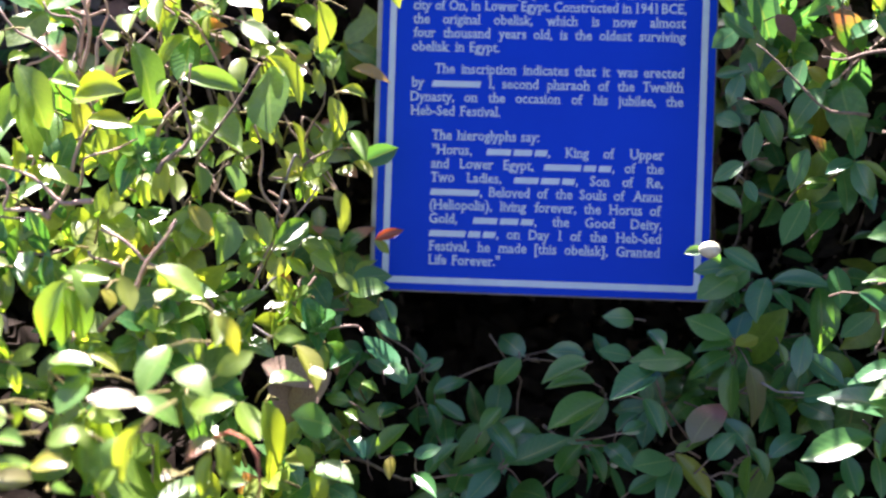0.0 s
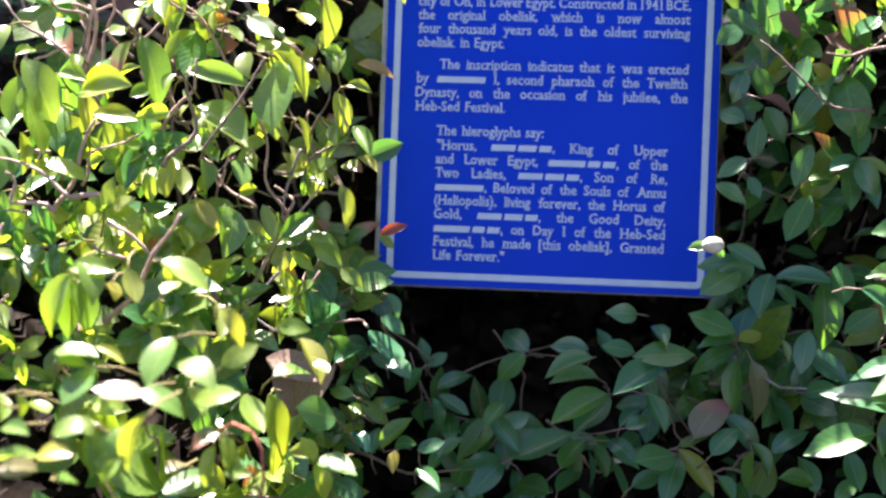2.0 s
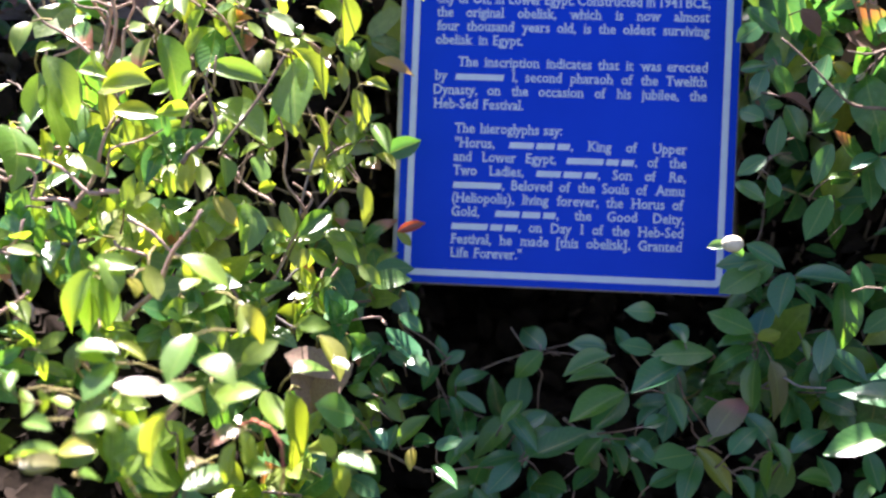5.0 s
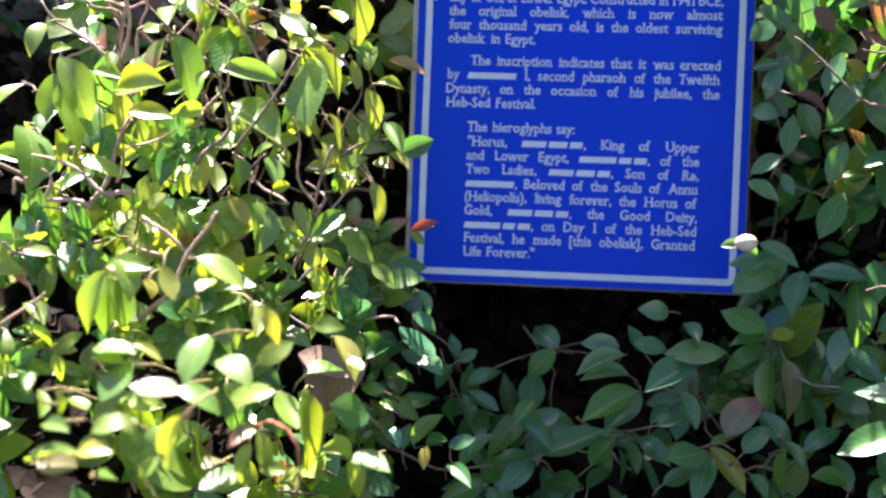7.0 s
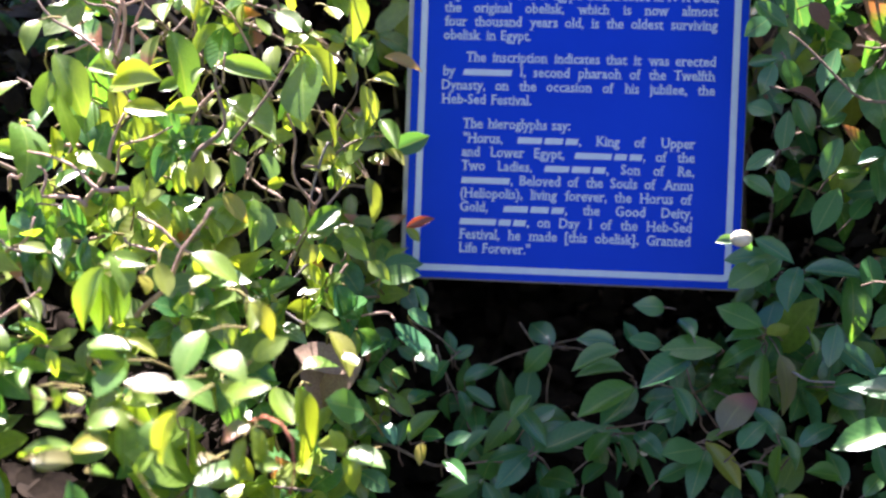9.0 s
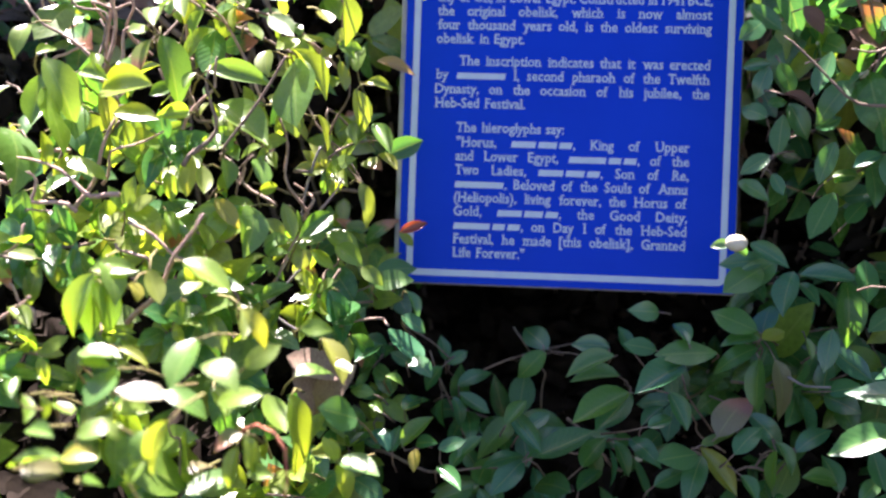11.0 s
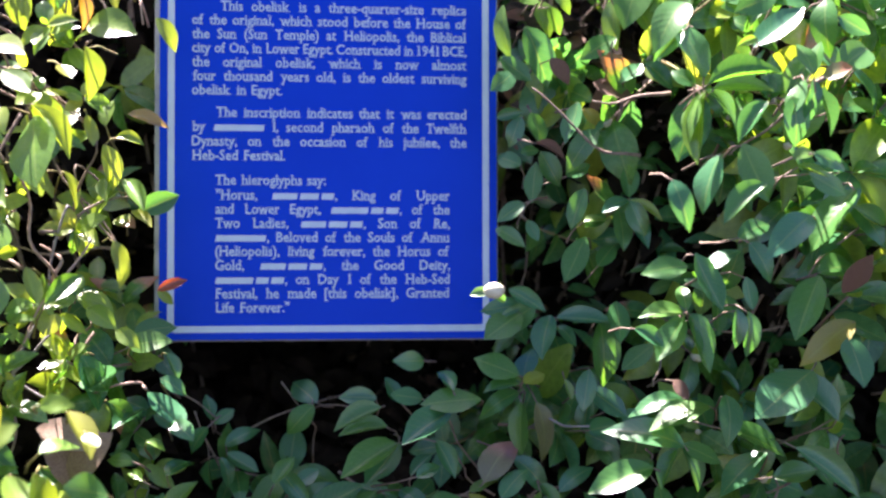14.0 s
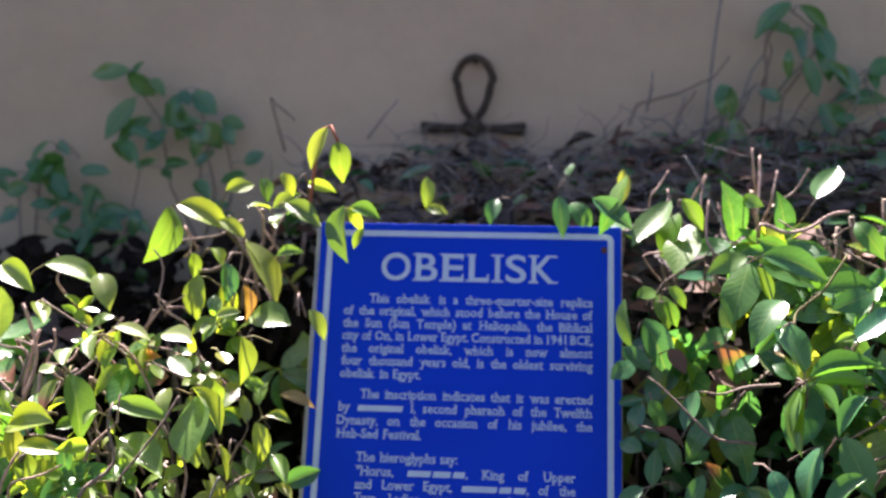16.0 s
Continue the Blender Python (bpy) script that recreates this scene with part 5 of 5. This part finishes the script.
bare_stem(LEFT, 0.1, 0.0013, 0, (-0.292, 0.348), (-0.286, 0.422), (-0.282, 0.467))
bare_stem(LEFT, 0.08, 0.0015, 4, (-0.370, 0.478), (-0.359, 0.452), (-0.364, 0.436))
bare_stem(LEFT, 0.12, 0.0016, 4, (-0.442, 0.301), (-0.441, 0.273), (-0.436, 0.263))
bare_stem(LEFT, 0.06, 0.0013, 4, (-0.217, 0.396), (-0.213, 0.366))
bare_stem(LEFT, 0.06, 0.0012, 0, (-0.279, 0.402), (-0.263, 0.433), (-0.245, 0.447))
bare_stem(LEFT, 0.1, 0.0012, 0, (-0.211, 0.545), (-0.219, 0.526), (-0.205, 0.514))

for p in (LEFT, MID, RIGHT):
    p.finish()

# ---- creepers on the wall ----


def creeper(x, base, label, stems, rows, fill=0):
    """Shoots up the wall: stems by their bend and end, leaves by foot, tip and width along and up the wall."""
    plant = Plant("wall_creeper", (x, WALL_Y - 0.03, base), label, "creeper")
    joints = []
    for k, line in enumerate(stems):
        pts = [Vector((px, WALL_Y - 0.035 - 0.008 * math.sin(k + i), pz)) for i, (px, pz) in enumerate(((x + 0.02 * k, base), *line))]
        fine = [a.lerp(b, t / 4) for a, b in zip(pts, pts[1:]) for t in range(4)] + [pts[-1]]
        fine = [p + Vector((0.006 * noise.noise((p.z * 20, k, 1)), 0, 0)) for p in fine]
        plant.branch(fine, 0.0028, 0.0014)
        joints += fine[2:]
    for x0, z0, x1, z1, w in rows:
        foot = Vector((x0, WALL_Y - 0.045 - outer.uniform(0, 0.015), z0))
        tip = Vector((x1, foot.y - outer.uniform(0.0, 0.02), z1))
        axis = (tip - foot).normalized()
        face = (Vector((outer.gauss(0, 0.3), -1, 0.5 + outer.gauss(0, 0.2)))).normalized()
        shape = outer.randrange(len(SHAPES))
        wide = min(1.35, max(0.75, 1.2 * w / (SHAPES[shape][0] * 0.9 * (tip - foot).length)))
        plant.leaves.append((leaf_pose(foot, tip - foot, face, (tip - foot).length, wide), "old", shape, True))
        near = min(joints, key=lambda p: (p - foot).length)
        plant.twig([near, near.lerp(foot, 0.5) + Vector((0, 0, 0.006)), foot + axis * 0.002], 0.0013, 0.0009, 3)
    # Random fill leaves; on the low creeper they also stand in for shade.
    for i in range(fill):
        p = outer.choice(joints) + Vector((outer.gauss(0, 0.05), -outer.uniform(0.005, 0.05), outer.gauss(-0.04, 0.04)))
        plant.leaf(p, (outer.gauss(0, 0.8), -0.35, outer.gauss(-0.4, 0.5)), (outer.gauss(0, 0.3), -0.8, 0.6), outer.uniform(0.035, 0.06), "old", True)
    plant.finish()


creeper(-0.50, 1.25, "shaded creeper with dark green leaves against stucco wall",
        (((-0.47, 1.37), (-0.49, 1.49), (-0.50, 1.55)), ((-0.55, 1.38), (-0.57, 1.50), (-0.61, 1.55), (-0.62, 1.58)), ((-0.44, 1.40), (-0.46, 1.49))), (
        (-0.608, 1.536, -0.657, 1.458, 0.034), (-0.584, 1.501, -0.645, 1.464, 0.024), (-0.624, 1.576, -0.573, 1.539, 0.026), (-0.584, 1.568, -0.551, 1.539, 0.024),
        (-0.569, 1.495, -0.492, 1.498, 0.024), (-0.529, 1.549, -0.508, 1.523, 0.022), (-0.508, 1.547, -0.460, 1.506, 0.030), (-0.551, 1.481, -0.592, 1.443, 0.024),
        (-0.514, 1.492, -0.543, 1.464, 0.024), (-0.460, 1.498, -0.417, 1.489, 0.024), (-0.486, 1.494, -0.457, 1.451, 0.030), (-0.450, 1.490, -0.433, 1.457, 0.022),
        (-0.612, 1.415, -0.569, 1.429, 0.016), (-0.565, 1.412, -0.545, 1.400, 0.014), (-0.555, 1.420, -0.510, 1.424, 0.020), (-0.417, 1.423, -0.385, 1.444, 0.022),
        (-0.504, 1.393, -0.473, 1.363, 0.030), (-0.616, 1.582, -0.686, 1.577, 0.014)), 16)
creeper(-0.76, 1.08, "low shaded creeper with drooping leaves against stucco wall",
        (((-0.74, 1.25), (-0.70, 1.33), (-0.70, 1.38)), ((-0.80, 1.25), (-0.79, 1.40), (-0.75, 1.46), (-0.72, 1.43)), ((-0.68, 1.2), (-0.63, 1.30))), (
        (-0.756, 1.427, -0.736, 1.379, 0.026), (-0.709, 1.380, -0.668, 1.358, 0.018), (-0.686, 1.332, -0.618, 1.337, 0.030), (-0.699, 1.330, -0.686, 1.358, 0.026),
        (-0.761, 1.306, -0.719, 1.289, 0.030), (-0.707, 1.309, -0.699, 1.261, 0.036), (-0.802, 1.378, -0.844, 1.368, 0.028), (-0.766, 1.459, -0.802, 1.419, 0.016),
        (-0.748, 1.457, -0.717, 1.432, 0.014), (-0.732, 1.339, -0.742, 1.309, 0.022), (-0.865, 1.398, -0.840, 1.368, 0.022)), 60)
creeper(0.46, 1.40, "climbing shoots with large drooping leaves beside stucco wall",
        (((0.47, 1.54), (0.47, 1.64), (0.50, 1.70), (0.55, 1.66)), ((0.50, 1.55), (0.55, 1.62), (0.56, 1.65)), ((0.40, 1.47), (0.40, 1.55)), ((0.55, 1.50), (0.60, 1.56), (0.65, 1.58))), (
        (0.508, 1.702, 0.443, 1.651, 0.023), (0.465, 1.662, 0.522, 1.660, 0.019), (0.521, 1.698, 0.569, 1.651, 0.023), (0.548, 1.664, 0.576, 1.608, 0.026),
        (0.558, 1.644, 0.577, 1.572, 0.026), (0.531, 1.612, 0.547, 1.542, 0.025), (0.584, 1.597, 0.620, 1.556, 0.027), (0.610, 1.537, 0.673, 1.562, 0.032),
        (0.558, 1.533, 0.610, 1.482, 0.044), (0.395, 1.567, 0.411, 1.508, 0.029), (0.383, 1.434, 0.400, 1.497, 0.031), (0.494, 1.542, 0.462, 1.555, 0.017),
        (0.655, 1.513, 0.684, 1.466, 0.042), (0.419, 1.510, 0.430, 1.444, 0.025), (0.254, 1.422, 0.245, 1.474, 0.023), (0.634, 1.588, 0.679, 1.607, 0.028)), 12)
bare = thing("dry_vine", (0.36, WALL_Y - 0.02, 1.42), "thin bare brown vine on stucco wall", "vine")
for k, (x0, x1, z1, r) in enumerate(((0.0, 0.05, 0.42, 0.0028), (-0.02, 0.11, 0.2, 0.0024), (-0.05, -0.02, 0.13, 0.002), (-0.12, 0.1, 0.15, 0.0026))):
    bm = bmesh.new()
    pts = [Vector((p.x, min(p.y, -0.005), p.z)) for p in wander((x0, -0.02, -0.04), (x1, -0.01, z1), 8, 0.03, 60 + k)]
    tube(bm, pts, [r * (1 - 0.04 * i) for i in range(9)], 6)
    part("stem", bm, BARK_GREY, bare, smooth=True)

# dead stems that climb from the hedge on to the wall, along and up it
for k, line in enumerate((
    ((0.244, 1.498), (0.260, 1.533), (0.328, 1.552), (0.383, 1.576), (0.412, 1.616)),
    ((0.278, 1.523), (0.281, 1.558), (0.284, 1.592)),
    ((0.318, 1.443), (0.327, 1.515), (0.359, 1.558)),
    ((0.417, 1.492), (0.435, 1.525), (0.449, 1.557)),
    ((0.466, 1.420), (0.508, 1.491), (0.534, 1.537), (0.556, 1.569)),
    ((0.491, 1.552), (0.532, 1.605), (0.542, 1.662)),
    ((0.466, 1.563), (0.479, 1.624), (0.467, 1.669)),
    ((0.606, 1.568), (0.636, 1.594)),
    ((0.368, 1.428), (0.389, 1.482), (0.414, 1.524)),
    ((0.330, 1.481), (0.301, 1.506), (0.263, 1.513)),
    ((-0.350, 1.446), (-0.372, 1.541), (-0.333, 1.500)),
    ((-0.203, 1.470), (-0.178, 1.501), (-0.152, 1.537)),
    ((-0.505, 1.381), (-0.497, 1.423), (-0.483, 1.457)),
    ((-0.826, 1.250), (-0.828, 1.370), (-0.805, 1.421)),
    ((-0.655, 1.233), (-0.624, 1.327), (-0.610, 1.411)))):
    pts = [Vector((x - 0.36, -0.008 - 0.012 * (i % 2), z - 1.42)) for i, (x, z) in enumerate(line)]
    fine = [a.lerp(b, t / 3) for a, b in zip(pts, pts[1:]) for t in range(3)] + [pts[-1]]
    fine = [p + Vector((0.004 * noise.noise((p.x * 30, p.z * 30, k)), 0, 0.004 * noise.noise((p.x * 30, p.z * 30, k + 9)))) for p in fine]
    bm = bmesh.new()
    tube(bm, fine, [0.0024 - 0.0012 * i / len(fine) + 0.0003 * noise.noise((i, k, 2)) for i in range(len(fine))], 6)
    part("stem", bm, BARK_GREY if k % 2 else BARK, bare, smooth=True)

# ---- loose leaves caught in the hedge ----


def dry_leaf(at, tip, face, length, kind, label):
    ob = new("dry_leaf", leaf_mesh(kind, rng.choice((3, 5, 7))))
    ob.matrix_world = leaf_pose(at, tip, face, length)
    return tagged(ob, label, "leaf")


for foot, tip, face in (((-0.305, 0.158, -0.08), (-0.228, 0.165, -0.095), (0.1, -0.6, 0.8)), ((-0.226, 0.165, -0.085), (-0.285, 0.17, -0.14), (-0.3, -0.8, 0.5)),
                        ((-0.29, 0.15, -0.075), (-0.262, 0.16, -0.142), (0.5, -0.8, 0.3))):
    a, b = world_at(*foot), world_at(*tip)
    dry_leaf(a, b - a, face, (b - a).length, "pale", "pale tan curled dry leaf caught in the hedge")
dry_leaf(world_at(0.30, 0.11, 0.30), (0.9, -0.2, -0.3), (0, -0.6, 0.8), 0.055, "dead", "curled dark brown dry leaf among green leaves")
dry_leaf(world_at(0.335, 0.11, 0.31), (-0.5, -0.2, -0.6), (0.3, -0.8, 0.6), 0.055, "dead", "curled dark brown dry leaf among green leaves")
dry_leaf(world_at(0.52, 0.27, 0.06), (0.4, -0.2, 0.8), (0.3, -0.8, 0.6), 0.05, "dead", "brown withered leaf among green leaves")
